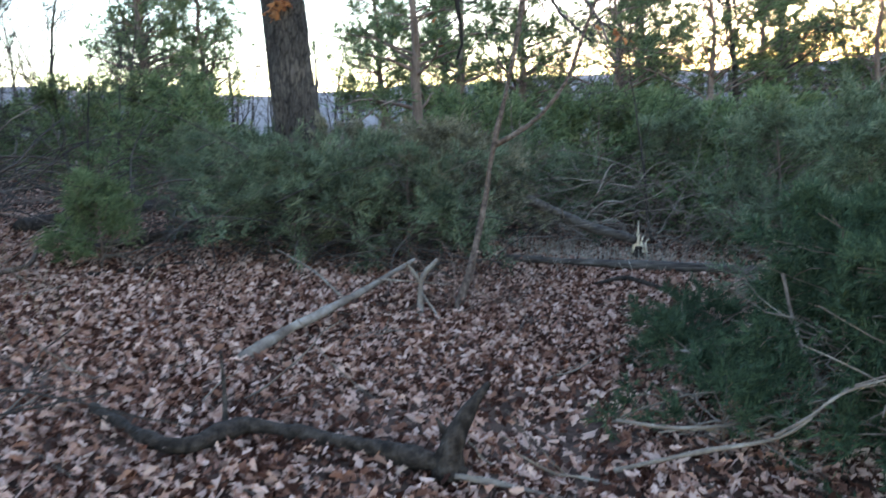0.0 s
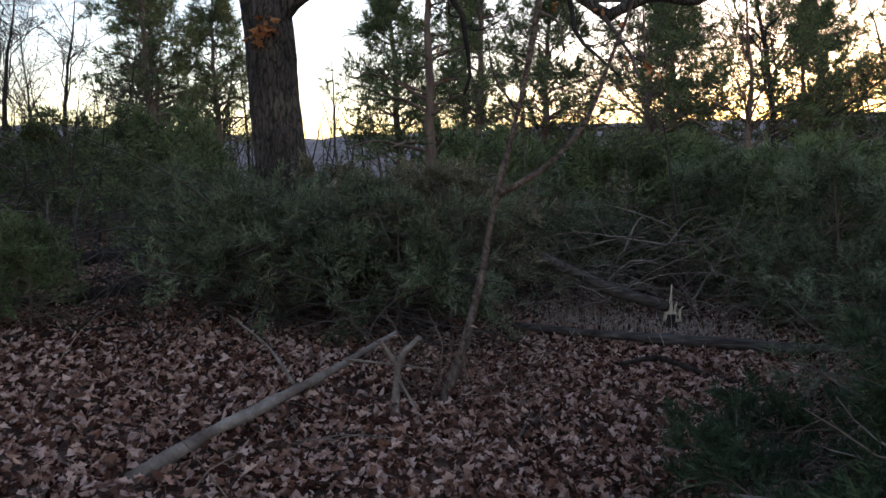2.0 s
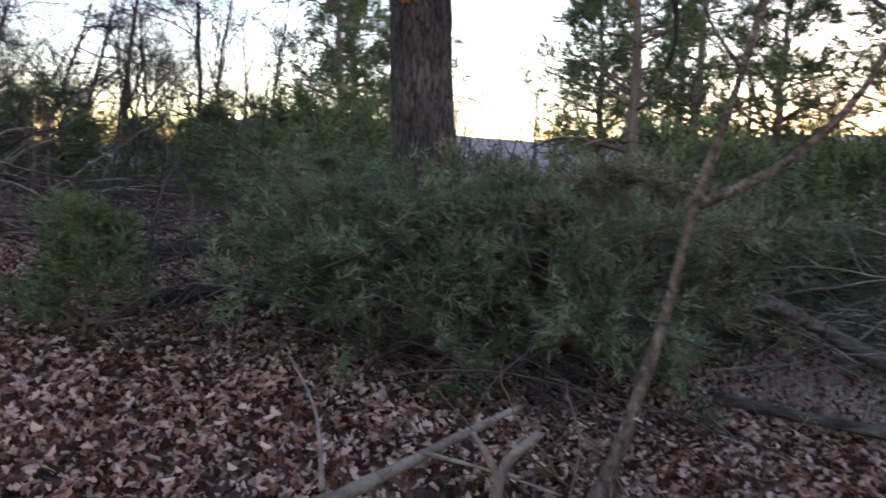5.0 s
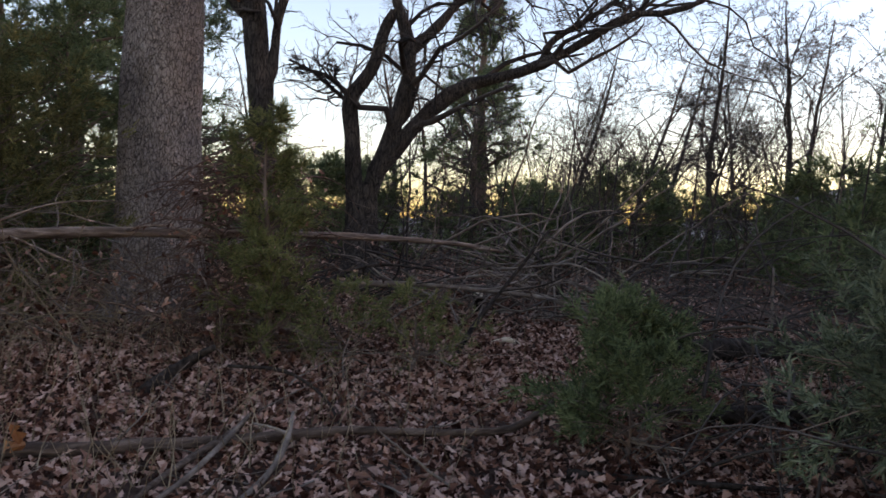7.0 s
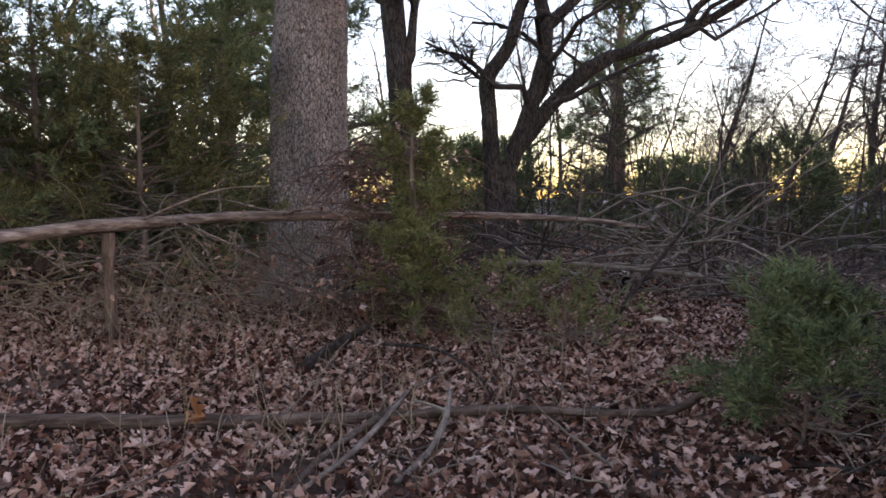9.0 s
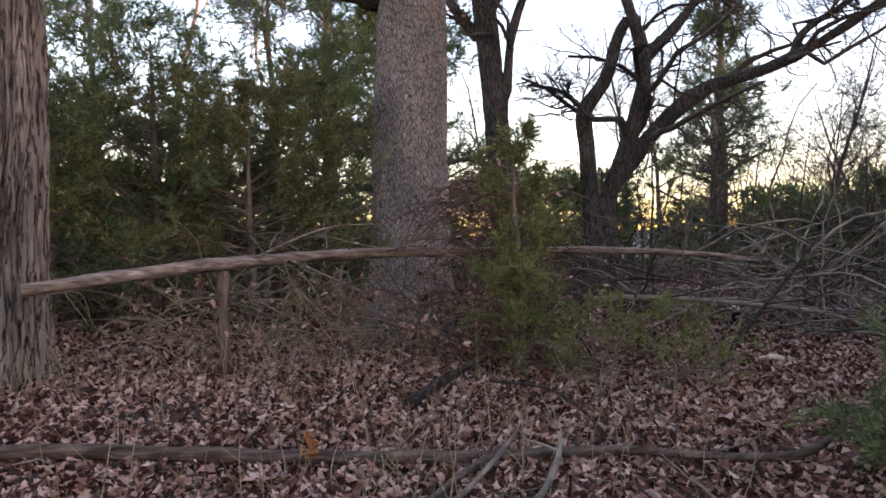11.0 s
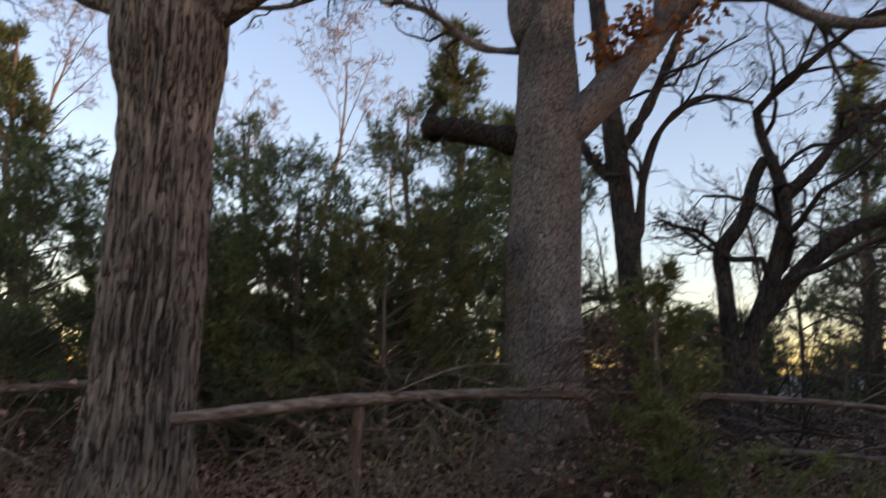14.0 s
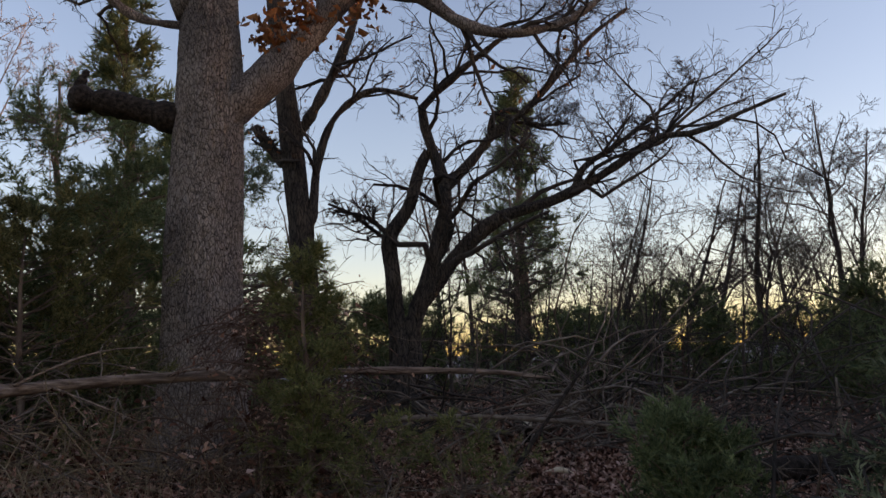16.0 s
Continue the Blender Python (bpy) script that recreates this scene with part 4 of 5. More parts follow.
fallen("broken_stick", "thin arched twig rooted in the leaves", [on_ground(-5.4, 6.0, 0.22) + (0.012,), (-5.1, 6.3, 0.63, 0.012), (-4.8, 6.42, 0.52, 0.011), on_ground(-4.42, 6.4, 0.0) + (0.009,)], M_DARKWOOD, 7, category="stick", n=18, sides=6)
fallen("broken_branch", "grey arched branch in the brush", [(-6.2, 6.45, 0.75, 0.03), (-6.47, 6.67, 0.87, 0.028), (-6.64, 7.05, 1.0, 0.026), (-6.8, 7.46, 1.18, 0.022), (-7.01, 7.99, 1.26, 0.018), (-7.0, 8.6, 1.2, 0.012)], M_DARKWOOD, 8, [([(-6.64, 7.05, 1.0), (-6.4, 7.2, 0.75), on_ground(-6.3, 7.3, 0.0)], 0.016, 0.012)], category="branch", n=20, sides=8)
fallen("fallen_log", "long grey sapling fallen through the brush", [(-7.43, 7.7, 1.05, 0.03), (-7.29, 8.6, 1.04, 0.028), (-7.03, 9.47, 0.95, 0.025), (-6.81, 10.02, 0.87, 0.02), on_ground(-6.6, 10.8, 0.03) + (0.015,)], M_DEAD, 9, n=24, sides=8)
fallen("cut_stump", "sawn sapling stump with a pale cut face", [on_ground(-7.9, 9.8, -0.1) + (0.075,), (-7.75, 9.68, 0.82, 0.06), (-7.72, 9.65, 0.87, 0.058)], M_DARKWOOD, 10, category="stump", n=14)
g = Geo()
tubes(g, np.array([[(-7.72, 9.65, 0.872), (-7.71, 9.645, 0.884)]]), np.array([[0.054, 0.052]]), 14, cap=True)
tagged(part("cut_face", g, M_FRESH), "pale round sawn wood face")
bpy.data.objects["cut_face"].parent = bpy.data.objects["cut_stump"]
fallen("wood_chip", "pale splinter of fresh wood on the leaves", [on_ground(-6.2, 8.75, 0.03) + (0.022,), on_ground(-6.12, 8.86, 0.07) + (0.026,), on_ground(-6.02, 8.95, 0.05) + (0.008,)], M_FRESH, 11, category="wood chip", n=8, sides=6)
# broken wood beyond the ridged oak
fallen("fallen_log", "thin grey pole lying through the weeds", [(-8.9, -2.0, 1.3, 0.035), (-8.6, -0.55, 1.39, 0.042), (-8.5, 0.5, 1.46, 0.042), (-8.4, 1.45, 1.54, 0.04), (-8.35, 2.2, 1.58, 0.034)], M_RAIL, 41, n=26)
fallen("snapped_stump", "grey snapped trunk with its broken top hanging", [on_ground(-8.4, -0.1, -0.1) + (0.11,), (-8.4, -0.08, 1.2, 0.1), (-8.4, -0.05, 1.75, 0.09)], M_POST, 42, [([(-8.4, 0.07, 1.8), (-8.4, -0.12, 1.98), (-8.35, -0.34, 2.12), (-8.35, -0.7, 2.2)], 0.07, 0.03)], category="stump", n=16)
fallen("broken_branch", "pale bent branch arching in front of the oak", [on_ground(-6.7, 0.3, 0.0) + (0.014,), (-6.65, 0.75, 1.0, 0.013), (-6.6, 1.05, 1.28, 0.013), (-6.6, 1.59, 1.14, 0.012), (-6.6, 2.04, 0.92, 0.007)], M_DEAD, 43, category="branch", n=18, sides=7)
fallen("broken_branch", "dark slanting branch among dry weeds", [on_ground(-6.7, 0.2, 0.0) + (0.03,), (-6.7, 0.75, 0.96, 0.028), (-6.7, 1.1, 1.2, 0.022), (-6.7, 1.53, 1.45, 0.012)], M_LOG, 44, category="branch", n=16, sides=7)
fallen("cut_stump", "short rotten dark stump in the leaves", [on_ground(-5.44, 1.45, -0.05) + (0.06,), on_ground(-5.44, 1.45, 0.1) + (0.05,), on_ground(-5.44, 1.46, 0.25) + (0.035,)], M_DARKWOOD, 45, category="stump", n=12)
fallen("broken_stick", "pale forked stick propped on the thin log", [on_ground(-3.55, 5.45, 0.02) + (0.014,), on_ground(-3.8, 5.7, 0.06) + (0.016,), on_ground(-4.15, 5.95, 0.13) + (0.014,), on_ground(-4.3, 6.03, 0.2) + (0.008,)], M_DEAD, 46, [([on_ground(-4.15, 5.95, 0.13), on_ground(-4.2, 5.88, 0.16), on_ground(-4.3, 5.8, 0.17)], 0.011, 0.006)], category="stick", n=16, sides=7)
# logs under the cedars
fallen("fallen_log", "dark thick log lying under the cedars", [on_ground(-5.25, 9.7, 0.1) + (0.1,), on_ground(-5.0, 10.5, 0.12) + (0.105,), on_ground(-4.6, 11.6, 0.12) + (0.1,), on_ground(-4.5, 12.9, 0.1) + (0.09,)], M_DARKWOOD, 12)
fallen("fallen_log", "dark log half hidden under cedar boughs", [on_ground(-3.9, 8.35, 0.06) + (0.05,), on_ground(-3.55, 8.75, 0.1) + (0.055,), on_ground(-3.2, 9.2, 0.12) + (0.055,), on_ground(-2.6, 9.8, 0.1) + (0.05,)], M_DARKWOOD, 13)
fallen("broken_stick", "straight grey stick lying on the leaves", [on_ground(-3.3, 7.15, 0.04) + (0.024,), on_ground(-3.05, 7.5, 0.05) + (0.022,), on_ground(-2.6, 8.1, 0.04) + (0.018,)], M_DARKWOOD, 14, category="stick", n=14, sides=8)
# along the first stretch
fallen("broken_branch", "long pale bare branch propped off the ground", [(-1.32, 4.78, float(ground_z(-1.32, 4.78)) + 0.04, 0.036), (-1.1, 5.2, 0.195, 0.034), (-0.86, 5.7, 0.225, 0.032), (-0.64, 6.15, 0.265, 0.03), (-0.42, 6.62, 0.32, 0.024), (-0.26, 6.95, 0.36, 0.016)], M_DEAD, 21, [([(-0.55, 6.35, 0.31), (-0.2, 6.3, 0.28), (0.05, 6.2, 0.27)], 0.01, 0.004), ([(-0.8, 5.95, 0.26), (-1.1, 6.5, 0.38), (-1.5, 7.0, 0.5)], 0.012, 0.005)], category="branch", n=36, sides=10)
fallen("broken_branch", "pale forked dead stub standing on the leaves", [on_ground(-0.2, 6.05, -0.05) + (0.04,), (-0.2, 6.2, 0.16, 0.03), (-0.17, 6.26, 0.34, 0.026), (-0.05, 6.32, 0.46, 0.014)], M_DEAD, 22, [([(-0.19, 6.24, 0.28), (-0.26, 6.24, 0.4), (-0.3, 6.22, 0.46)], 0.02, 0.01), ([(-0.18, 6.2, 0.2), (-0.1, 6.1, 0.1), (-0.02, 5.9, 0.01)], 0.012, 0.006)], category="branch", n=18, sides=9)
fallen("leaning_sapling", "thin crooked grey sapling leaning through the cedars", [on_ground(0.05, 6.3, -0.05) + (0.036,), (0.22, 6.6, 0.3, 0.032), (0.36, 6.85, 0.76, 0.029), (0.47, 7.0, 1.27, 0.026), (0.68, 7.17, 2.03, 0.022), (0.83, 7.33, 2.72, 0.022), (0.95, 7.48, 3.3, 0.016), (1.1, 7.6, 4.0, 0.01)], M_LOG, 23, [([(0.5, 7.0, 1.35), (0.8, 7.1, 1.5), (1.15, 7.2, 1.85), (1.35, 7.3, 2.3), (1.6, 7.4, 2.9)], 0.026, 0.008), ([(0.66, 7.16, 1.95), (0.5, 7.2, 2.2), (0.45, 7.3, 2.5)], 0.012, 0.004), ([(0.83, 7.33, 2.7), (0.95, 7.2, 2.6), (1.0, 7.1, 2.35)], 0.016, 0.006)], category="tree", n=40, sides=9)
fallen("fallen_log", "grey broken trunk lying against the snapped stump", [(1.0, 9.1, 0.6, 0.05), (1.35, 9.35, 0.42, 0.055), (1.8, 9.42, 0.2, 0.06), (2.2, 9.5, 0.06, 0.06), (2.36, 9.56, 0.0, 0.06)], M_LOG_X, 24, n=24, lift=0.06)
stump = fallen("snapped_stump", "snapped young trunk with pale splintered wood", [on_ground(2.42, 9.62, -0.1) + (0.085,), on_ground(2.41, 9.6, 0.1) + (0.075,), on_ground(2.41, 9.6, 0.2) + (0.07,)], M_DARKWOOD, 25, category="stump", n=12)
for i, (dx, h, r) in enumerate(((0.0, 0.52, 0.036), (-0.04, 0.36, 0.036), (0.045, 0.33, 0.034), (0.1, 0.28, 0.022))):
    z0 = float(ground_z(2.41, 9.6))
    part("splinter", limb_geo([(2.41 + dx, 9.58, z0 + 0.12), (2.41 + dx * 1.1, 9.57, z0 + 0.15 + h * 0.4), (2.42 + dx * 1.3, 9.57, z0 + h)], r, 0.004, 6, 5, 0.2, i), M_FRESH, stump)
fallen("fallen_log", "long straight trunk lying across the path", [(0.7, 8.7, 0.0, 0.05), (1.55, 8.54, -0.06, 0.05), (2.47, 8.45, -0.13, 0.048), (3.1, 8.48, -0.19, 0.045), (3.75, 8.55, -0.25, 0.04), (4.6, 8.75, -0.33, 0.035), (5.8, 9.0, -0.42, 0.03)], M_LOG_X, 26, n=30, lift=0.05)
fallen("broken_branch", "mossy dark branch lying across the leaves", [on_ground(-1.75, 3.7, 0.04) + (0.018,), on_ground(-1.5, 3.45, 0.05) + (0.028,), on_ground(-1.17, 3.22, 0.05) + (0.036,), on_ground(-0.95, 3.5, 0.06) + (0.042,), on_ground(-0.62, 3.44, 0.05) + (0.044,), on_ground(-0.3, 3.34, 0.05) + (0.046,), on_ground(-0.05, 3.24, 0.05) + (0.05,), on_ground(0.06, 3.2, 0.04) + (0.04,)], M_DARKWOOD, 27, lift=0.03, knots=0.2, branches=
       [([on_ground(-0.02, 3.24, 0.03), on_ground(0.0, 3.26, 0.16), on_ground(0.06, 3.3, 0.27), on_ground(0.1, 3.32, 0.33), on_ground(0.18, 3.36, 0.42)], 0.075, 0.014), ([on_ground(0.02, 3.26, 0.17), on_ground(-0.04, 3.28, 0.24), on_ground(-0.06, 3.3, 0.27)], 0.03, 0.008), ([on_ground(-1.05, 3.5, 0.05), on_ground(-1.07, 3.6, 0.2), on_ground(-1.1, 3.7, 0.4)], 0.016, 0.007)], category="branch", n=64, sides=14)
fallen("broken_branch", "dark twisted branch on the path", [on_ground(1.5, 7.65, 0.05) + (0.02,), on_ground(1.8, 7.7, 0.1) + (0.024,), on_ground(2.1, 7.45, 0.06) + (0.022,), on_ground(2.5, 7.1, 0.03) + (0.012,)], M_DARKWOOD, 28, category="branch", n=18, sides=8)
fallen("pale_stick", "thin pale stick standing upright in the brush", [on_ground(-5.5, 12.0, -0.05) + (0.022,), on_ground(-5.52, 12.02, 0.4) + (0.02,), on_ground(-5.5, 12.0, 0.8) + (0.012,)], M_DEAD, 29, category="stick", n=10, sides=7)
bm = bmesh.new()
bmesh.ops.create_icosphere(bm, subdivisions=3, radius=0.085)
for w in bm.verts:
    w.co *= 1 + 0.35 * noise.noise(w.co * 14)
    w.co.z *= 0.55
me = bpy.data.meshes.new("stone")
bm.to_mesh(me)
bm.free()
me.materials.append(M_LICHEN)
rock = new("stone", me)
rock.location = on_ground(-5.19, 2.19, 0.04)
tagged(rock, "small pale lichen-covered stone among dead leaves", "stone")


fallen("bare_branch", "pale bare branch reaching over the cedar bush", [(0.76, 3.43, 0.16, 0.011), (1.04, 3.43, 0.11, 0.010), (1.42, 3.53, 0.09, 0.008), (1.76, 3.63, 0.13, 0.007), (2.15, 3.74, 0.14, 0.005)], M_DEAD, 60, category="branch", n=24, sides=7)
fallen("bare_branch", "long thin bare branch across the dark cedar bush", [(0.68, 3.30, -0.03, 0.012), (1.11, 3.32, 0.04, 0.011), (1.47, 3.23, 0.15, 0.009), (1.70, 3.26, 0.31, 0.007), (1.95, 3.27, 0.39, 0.006)], M_DEAD, 61, category="branch", n=24, sides=7)
fallen("bare_branch", "bare upright branch standing in the cedar bush", [(1.90, 4.32, 0.63, 0.012), (1.92, 4.17, 0.33, 0.010), (1.98, 3.92, 0.04, 0.008), (2.08, 3.79, -0.17, 0.006)], M_DEAD, 62, category="branch", n=24, sides=7)
fallen("bare_branch", "slender grey branch lying over the cedar bush", [(1.32, 4.45, 0.17, 0.010), (1.65, 4.35, 0.17, 0.008), (1.99, 4.25, 0.23, 0.007), (2.44, 4.15, 0.24, 0.005)], M_DEAD, 63, category="branch", n=24, sides=7)
fallen("bare_branch", "forked pale dead branch above the cedar bush", [(1.36, 3.13, 0.18, 0.009), (1.50, 3.14, 0.25, 0.007), (1.65, 3.16, 0.34, 0.006), (1.87, 3.17, 0.40, 0.004)], M_DEAD, 64, category="branch", n=24, sides=7)
fallen("bare_branch", "pale straight stick lying by the mossy branch", [(0.01, 3.16, 0.05, 0.016), (0.23, 3.11, 0.02, 0.012), (0.44, 3.05, -0.02, 0.008)], M_DEAD, 65, category="branch", n=24, sides=7)


# ---- brush, brambles and weeds ----
def thicket(name, label, centre, size, count, seed, mat, length=(0.5, 1.4), rad=0.006, rise=0.5, arch=0.6, side=4, kids=3, kind="", power=2.0, leaves=0, leaf=(0.05, 0.1)):
    """A tangle of thin curved stems."""
    rng = np.random.default_rng(seed)
    ob = thing(name, label, "brush", kind=kind)
    a = rng.uniform(-1, 1, (count, 2)) * np.array(size[:2]) + np.array(centre)
    z = ground_z(a[:, 0], a[:, 1]) + rng.uniform(0, 1, count) ** power * size[2] * 0.6
    start = np.stack([a[:, 0], a[:, 1], z], -1)
    az = rng.uniform(0, 2 * np.pi, count)
    way = unit(np.stack([np.cos(az), np.sin(az), rng.normal(size=count) * 0.35 + rise], -1))
    segs = 9
    turn = np.cumsum(rng.normal(size=(count, segs, 3)) * 0.14, axis=1) - np.array([0, 0, arch]) * np.linspace(0, 1.3, segs)[:, None]
    steps = unit(way[:, None] + turn)
    ln = rng.uniform(*length, count)
    P = start[:, None] + np.concatenate([np.zeros((count, 1, 3)), np.cumsum(steps[:, :-1], 1)], 1) * (ln / (segs - 1))[:, None, None]
    P[..., 2] = np.maximum(P[..., 2], ground_z(P[..., 0], P[..., 1]) - 0.02)
    R = rad * rng.uniform(0.5, 1.8, (count, 1)) * np.linspace(1, 0.4, segs)
    P2, R2 = branch_out(rng, P, R, max(kids, 1), 0.4, 48, up=0.05, segs=5, least=0.0016)
    kk = max(kids, 1)
    for i in range(count):
        g = Geo()
        tubes(g, P[i : i + 1], R[i : i + 1], side)
        if kids:
            tubes(g, P2[i * kk : (i + 1) * kk], R2[i * kk : (i + 1) * kk], 3)
        part("stem", g, mat, ob)
    if leaves:
        i, j = rng.integers(0, count, leaves), rng.integers(2, segs, leaves)
        g = Geo()
        oak_leaves(g, rng, P[i, j] + rng.normal(size=(leaves, 3)) * 0.05, rng.normal(size=(leaves, 3)), rng.uniform(*leaf, leaves), 0.9)
        part("dry_foliage", g, M_LITTER, ob, "curled dead brown leaves caught in the stems", smooth=False)["kind"] = "stuff"
    return ob


thicket("brush_pile", "tangled heap of bare grey fallen branches", (-7.6, 10.7), (1.0, 1.2, 1.0), 90, 301, M_DEAD, (0.9, 2.4), 0.011, 0.25, 0.35)
thicket("brush_pile", "tangled dark heap of dead twigs under the cedars", (-6.4, 11.6), (1.5, 1.4, 1.3), 110, 302, M_TWIG, (0.9, 2.4), 0.009, 0.35, 0.4)
thicket("brush_pile", "dead fallen branches tangled behind the pole", (-9.0, 8.8), (0.8, 1.2, 1.2), 80, 303, M_TWIG, (0.9, 2.2), 0.01, 0.3, 0.35)
thicket("brush_pile", "grey tangle of dead branches beyond the snapped stump", (2.6, 11.0), (1.6, 0.9, 1.4), 120, 304, M_DEAD, (0.9, 2.2), 0.009, 0.5, 0.4)
thicket("brush_pile", "dead branches tangled beneath the low cedars", (-1.7, 8.6), (1.9, 0.9, 0.9), 110, 305, M_TWIG, (0.6, 1.8), 0.007, 0.2, 0.4)
thicket("brush_pile", "pale bare twigs sticking out of the cedar bush", (2.7, 5.0), (0.9, 0.8, 0.6), 44, 306, M_DEAD, (0.6, 1.6), 0.006, 0.3, 0.4)
thicket("bramble", "brown bramble tangle at the foot of the grey oak", (-7.0, 6.5), (0.45, 0.7, 1.0), 110, 307, M_VINE, (0.5, 1.2), 0.006, 0.9, 0.8, leaves=200)
thicket("bramble", "arching bramble stems under the fallen pole", (-7.5, 4.9), (0.5, 1.1, 0.8), 80, 308, M_WEED, (0.5, 1.3), 0.005, 0.9, 0.8, leaves=200)
thicket("bramble", "dry bramble stems behind the ridged oak", (-8.4, 1.0), (0.9, 1.6, 0.9), 130, 309, M_VINE, (0.5, 1.4), 0.006, 0.8, 0.7, leaves=350)
thicket("bramble", "thin bare shrub stems among the leaves", (-6.2, 7.0), (0.8, 0.9, 0.7), 40, 310, M_VINE, (0.4, 1.0), 0.004, 0.8, 0.5)
thicket("bramble", "dead twigs lying about the leaves", (-4.4, 5.0), (1.4, 2.6, 0.05), 90, 311, M_DEAD, (0.3, 0.9), 0.005, 0.05, 0.25, kids=2)
thicket("bramble", "dead twigs scattered along the path", (-0.6, 5.4), (1.8, 2.4, 0.05), 80, 312, M_DEAD, (0.3, 0.9), 0.005, 0.05, 0.25, kids=2)
thicket("bramble", "low dead twigs under the cedar boughs", (-3.6, 9.6), (1.3, 1.2, 0.4), 40, 313, M_DEAD, (0.5, 1.4), 0.006, 0.3, 0.4)


thicket("bramble", "dense brown vine tangle hanging beside the grey oak", (-7.1, 6.68), (0.28, 0.38, 2.7), 260, 314, M_VINE, (0.4, 1.0), 0.006, 0.35, 0.9, kids=3, power=0.75, leaves=700, leaf=(0.03, 0.065))
thicket("bramble", "dry brown undergrowth between the oaks", (-8.3, 4.4), (0.6, 1.4, 0.8), 90, 315, M_WEED, (0.5, 1.2), 0.005, 0.9, 0.8, leaves=160)
thicket("bramble", "arching pale twigs above the fallen pole", (-7.3, 5.3), (0.3, 0.9, 1.7), 60, 316, M_DEAD, (0.6, 1.4), 0.006, 0.5, 0.7)
thicket("brush_pile", "long dead boughs heaped at the end of the pole", (-8.0, 9.7), (0.7, 1.1, 1.5), 60, 317, M_DEAD, (1.2, 2.8), 0.013, 0.25, 0.4)
thicket("brush_pile", "grey bare twigs woven through the low cedars", (-1.6, 8.4), (2.2, 0.9, 1.9), 120, 318, M_TWIG, (0.6, 1.5), 0.005, 0.5, 0.5)
thicket("brush_pile", "bare grey twigs in the dark cedars beyond the log", (3.6, 10.4), (1.8, 0.8, 1.8), 110, 319, M_DEAD, (0.6, 1.6), 0.006, 0.5, 0.5)

thicket("bramble", "straw-coloured dry brush beside the snapped trunk", (-7.7, 0.3), (0.7, 1.2, 0.9), 150, 320, M_WEED, (0.5, 1.3), 0.005, 0.8, 0.8, leaves=120)

thicket("bramble", "thin dead sprigs round the leaning sapling", (0.2, 6.5), (0.4, 0.4, 0.4), 36, 321, M_VINE, (0.3, 0.8), 0.004, 0.8, 0.6, leaves=60, leaf=(0.03, 0.06))


def weeds(label, spots, seed, mat, height=(0.2, 0.55)):
    rng = np.random.default_rng(seed)
    g = Geo()
    for x, y, r, n in spots:
        a = np.array([x, y]) + rng.normal(size=(n, 2)) * r
        start = np.stack([a[:, 0], a[:, 1], ground_z(a[:, 0], a[:, 1]) - 0.01], -1)
        way = unit(np.concatenate([rng.normal(size=(n, 2)) * 0.3, np.ones((n, 1))], 1))
        bend = np.cumsum(rng.normal(size=(n, 6, 3)) * 0.12, axis=1)
        st = unit(way[:, None] + bend)
        P = start[:, None] + np.concatenate([np.zeros((n, 1, 3)), np.cumsum(st[:, :-1], 1)], 1) * (rng.uniform(*height, n) / 5)[:, None, None]
        R = 0.0038 * np.linspace(1, 0.4, 6)[None] * rng.uniform(0.7, 1.5, (n, 1))
        tubes(g, P, R, 3)
    return tagged(part("dry_weeds", g, mat), label, "weeds", kind="stuff")


weeds("dry straw-coloured weed stems among the leaves", [(-6.75, 2.5, 0.35, 150), (-6.4, 1.6, 0.7, 160), (-6.6, 4.6, 0.6, 110), (-4.0, 5.6, 0.7, 60), (-5.4, 6.6, 0.8, 70), (-3.6, 4.2, 0.8, 50), (-7.6, 0.9, 1.0, 150), (-6.9, 6.2, 0.5, 80), (-5.6, 4.6, 0.7, 50), (-6.4, 5.4, 0.6, 50), (-4.3, 5.4, 0.5, 40), (-7.2, 0.2, 0.9, 180), (-6.9, 3.4, 0.4, 40)], 401, M_WEED)
weeds("pale flattened grass beyond the fallen log", [(1.8, 9.4, 0.5, 420), (1.2, 9.7, 0.4, 260), (2.8, 9.2, 0.4, 200)], 402, M_STRAW, (0.08, 0.25))


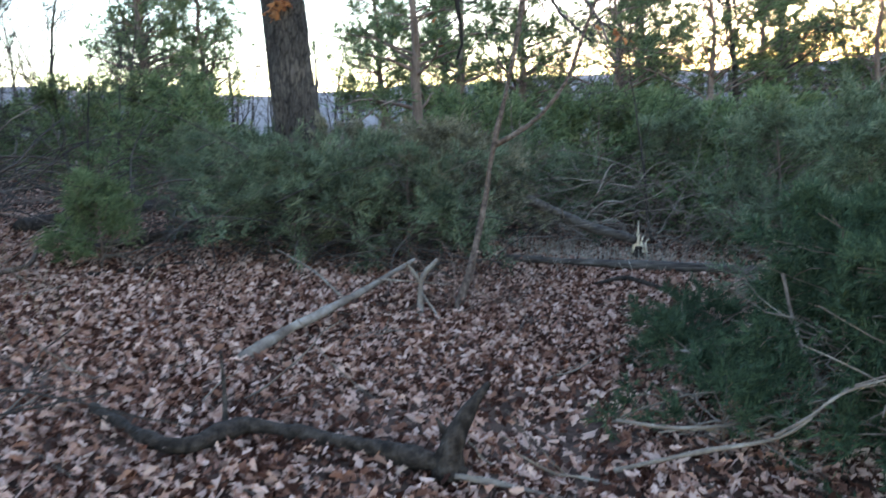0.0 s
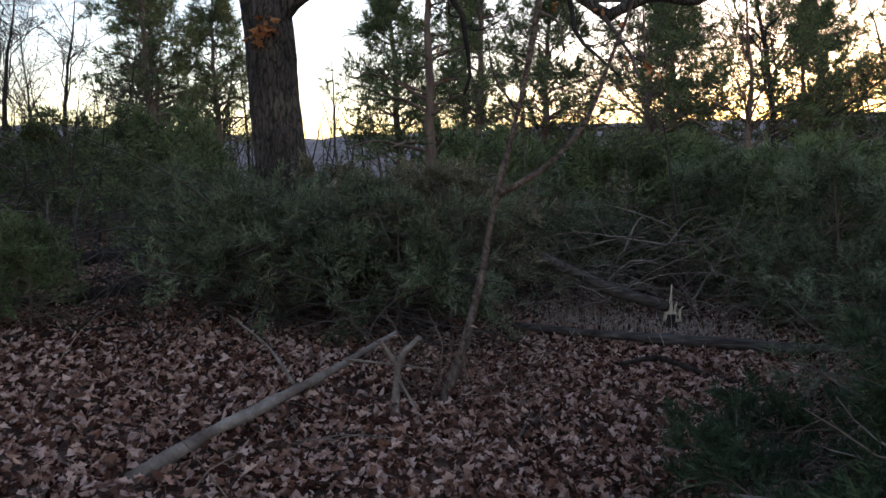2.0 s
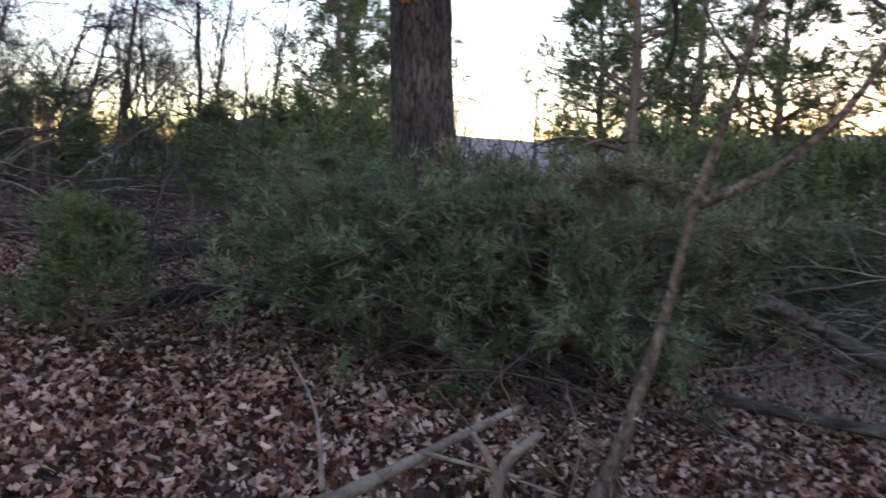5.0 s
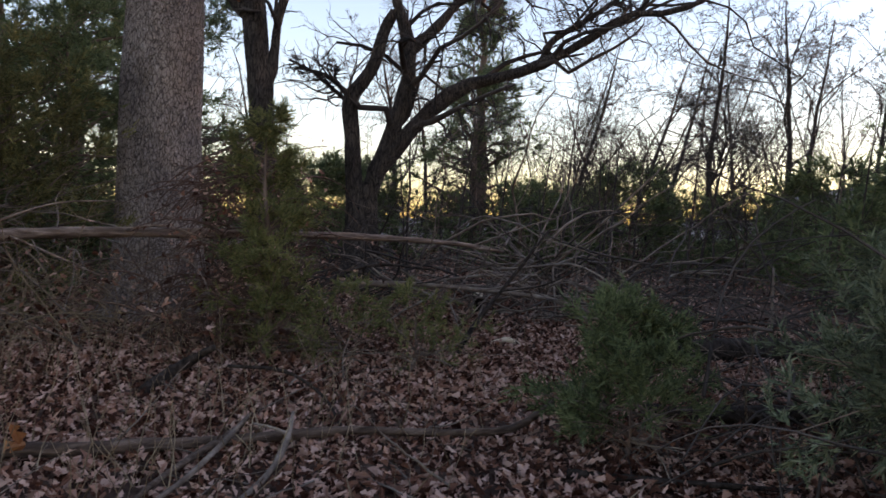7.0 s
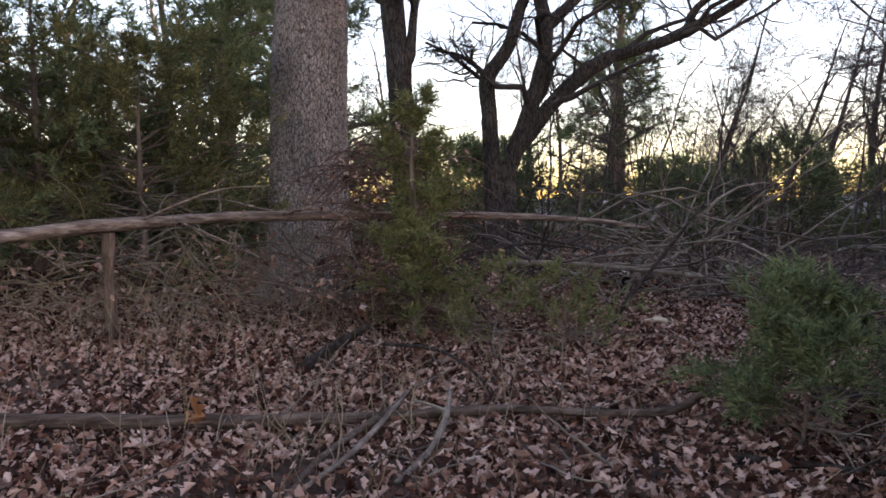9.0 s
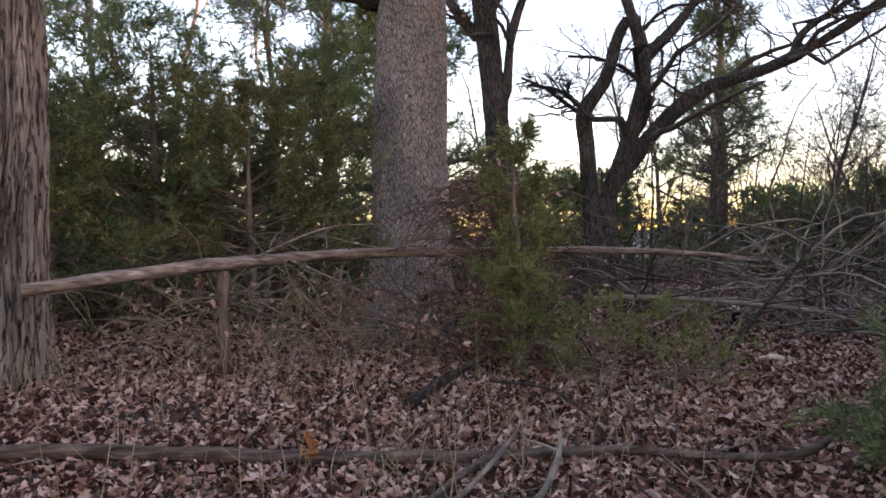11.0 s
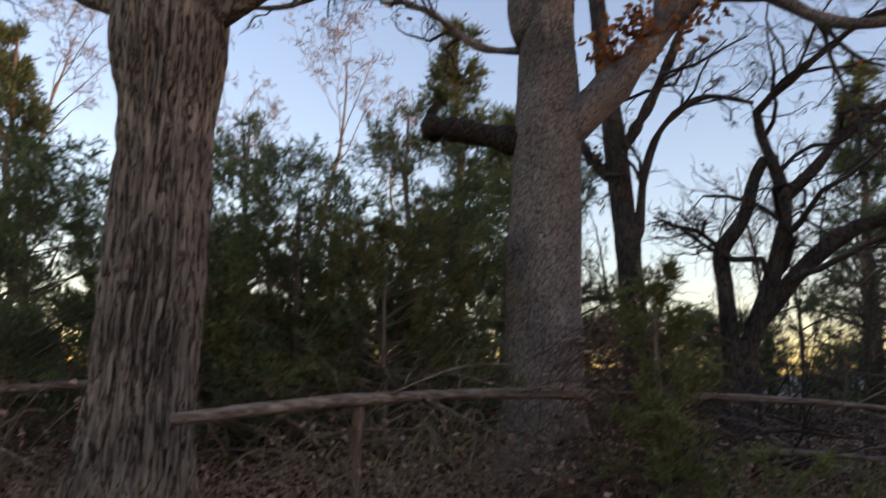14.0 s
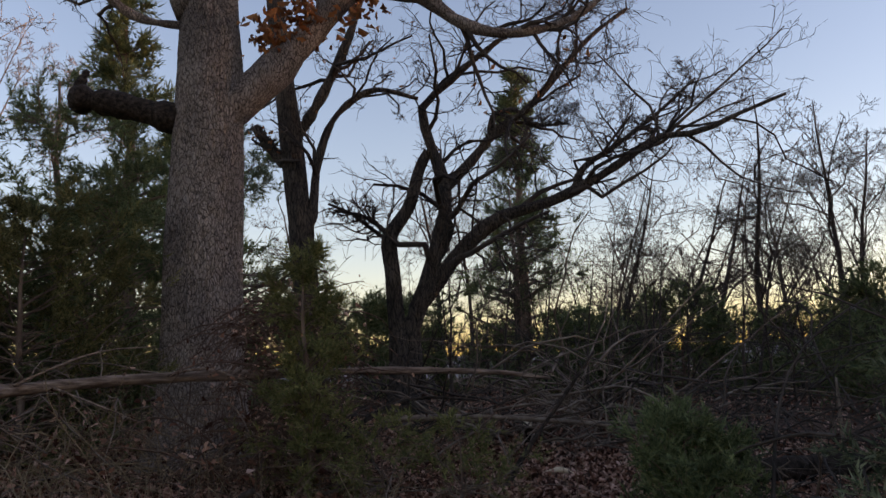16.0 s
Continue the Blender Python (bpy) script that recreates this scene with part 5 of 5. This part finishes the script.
# ---- fallen leaves ----
def litter(name, label, x0, x1, y0, y1, count, seed, plain=False):
    rng = np.random.default_rng(seed)
    x, y = rng.uniform(x0, x1, count), rng.uniform(y0, y1, count)
    keep = np.array([noise.noise((a * 0.9, b * 0.9, 3)) for a, b in zip(x, y)]) + rng.uniform(0.1, 1.2, count) > 0
    edge = np.minimum(np.minimum(x + 11.6, 4.2 - x), np.minimum(y - 0.2, 12.4 - y)) + rng.normal(size=count) * 0.7
    keep &= (edge < 0.3) if plain else (edge > 0)
    x, y = x[keep], y[keep]
    n = len(x)
    pos = np.stack([x, y, ground_z(x, y) + 0.002 + 0.07 * rng.uniform(0, 1, n) ** 1.5], -1)
    nor = np.concatenate([rng.normal(size=(n, 2)) * 0.85, np.ones((n, 1))], 1)
    size = rng.uniform(0.036, 0.083, n)
    g = Geo()
    if plain:
        nz = unit(nor)
        ax = unit(np.cross(nz, rng.normal(size=(n, 3))))
        ay = np.cross(nz, ax)
        s = size[:, None] * 0.6
        v = np.stack([pos - ay * s, pos + ax * s * 0.55 + nz * s * 0.3, pos + ay * s, pos - ax * s * 0.55 + nz * s * 0.3], 1)
        i = np.arange(n)[:, None] * 4
        g.add(v, np.concatenate([i + [0, 1, 2], i + [0, 2, 3]], 0))
    else:
        oak_leaves(g, rng, pos, nor, size, 0.8)
    return tagged(part(name, g, M_LITTER, smooth=False), label, "leaves", kind="stuff")


litter("leaf_litter", "thick carpet of curled brown and pinkish dead oak leaves", -12.4, 5.0, -0.4, 13.2, 235000, 501)
litter("leaf_litter", "dead leaves spread through the wood further off", -22.0, 14.0, -6.0, 26.0, 80000, 502, True)
rng_o = np.random.default_rng(9)
g = Geo()
oak_leaves(g, rng_o, np.array([(-4.58, 4.68, 0.53), (-4.56, 4.72, 0.48), (-4.62, 4.66, 0.46)]), np.array([(1.0, 0.2, 0.2), (0.9, -0.4, 0.1), (0.8, 0.5, 0.3)]), np.array([0.13, 0.1, 0.1]), 2.6)
tagged(part("withered_leaf", g, M_RUST, smooth=False), "curled orange withered leaves caught on the log", "leaf")
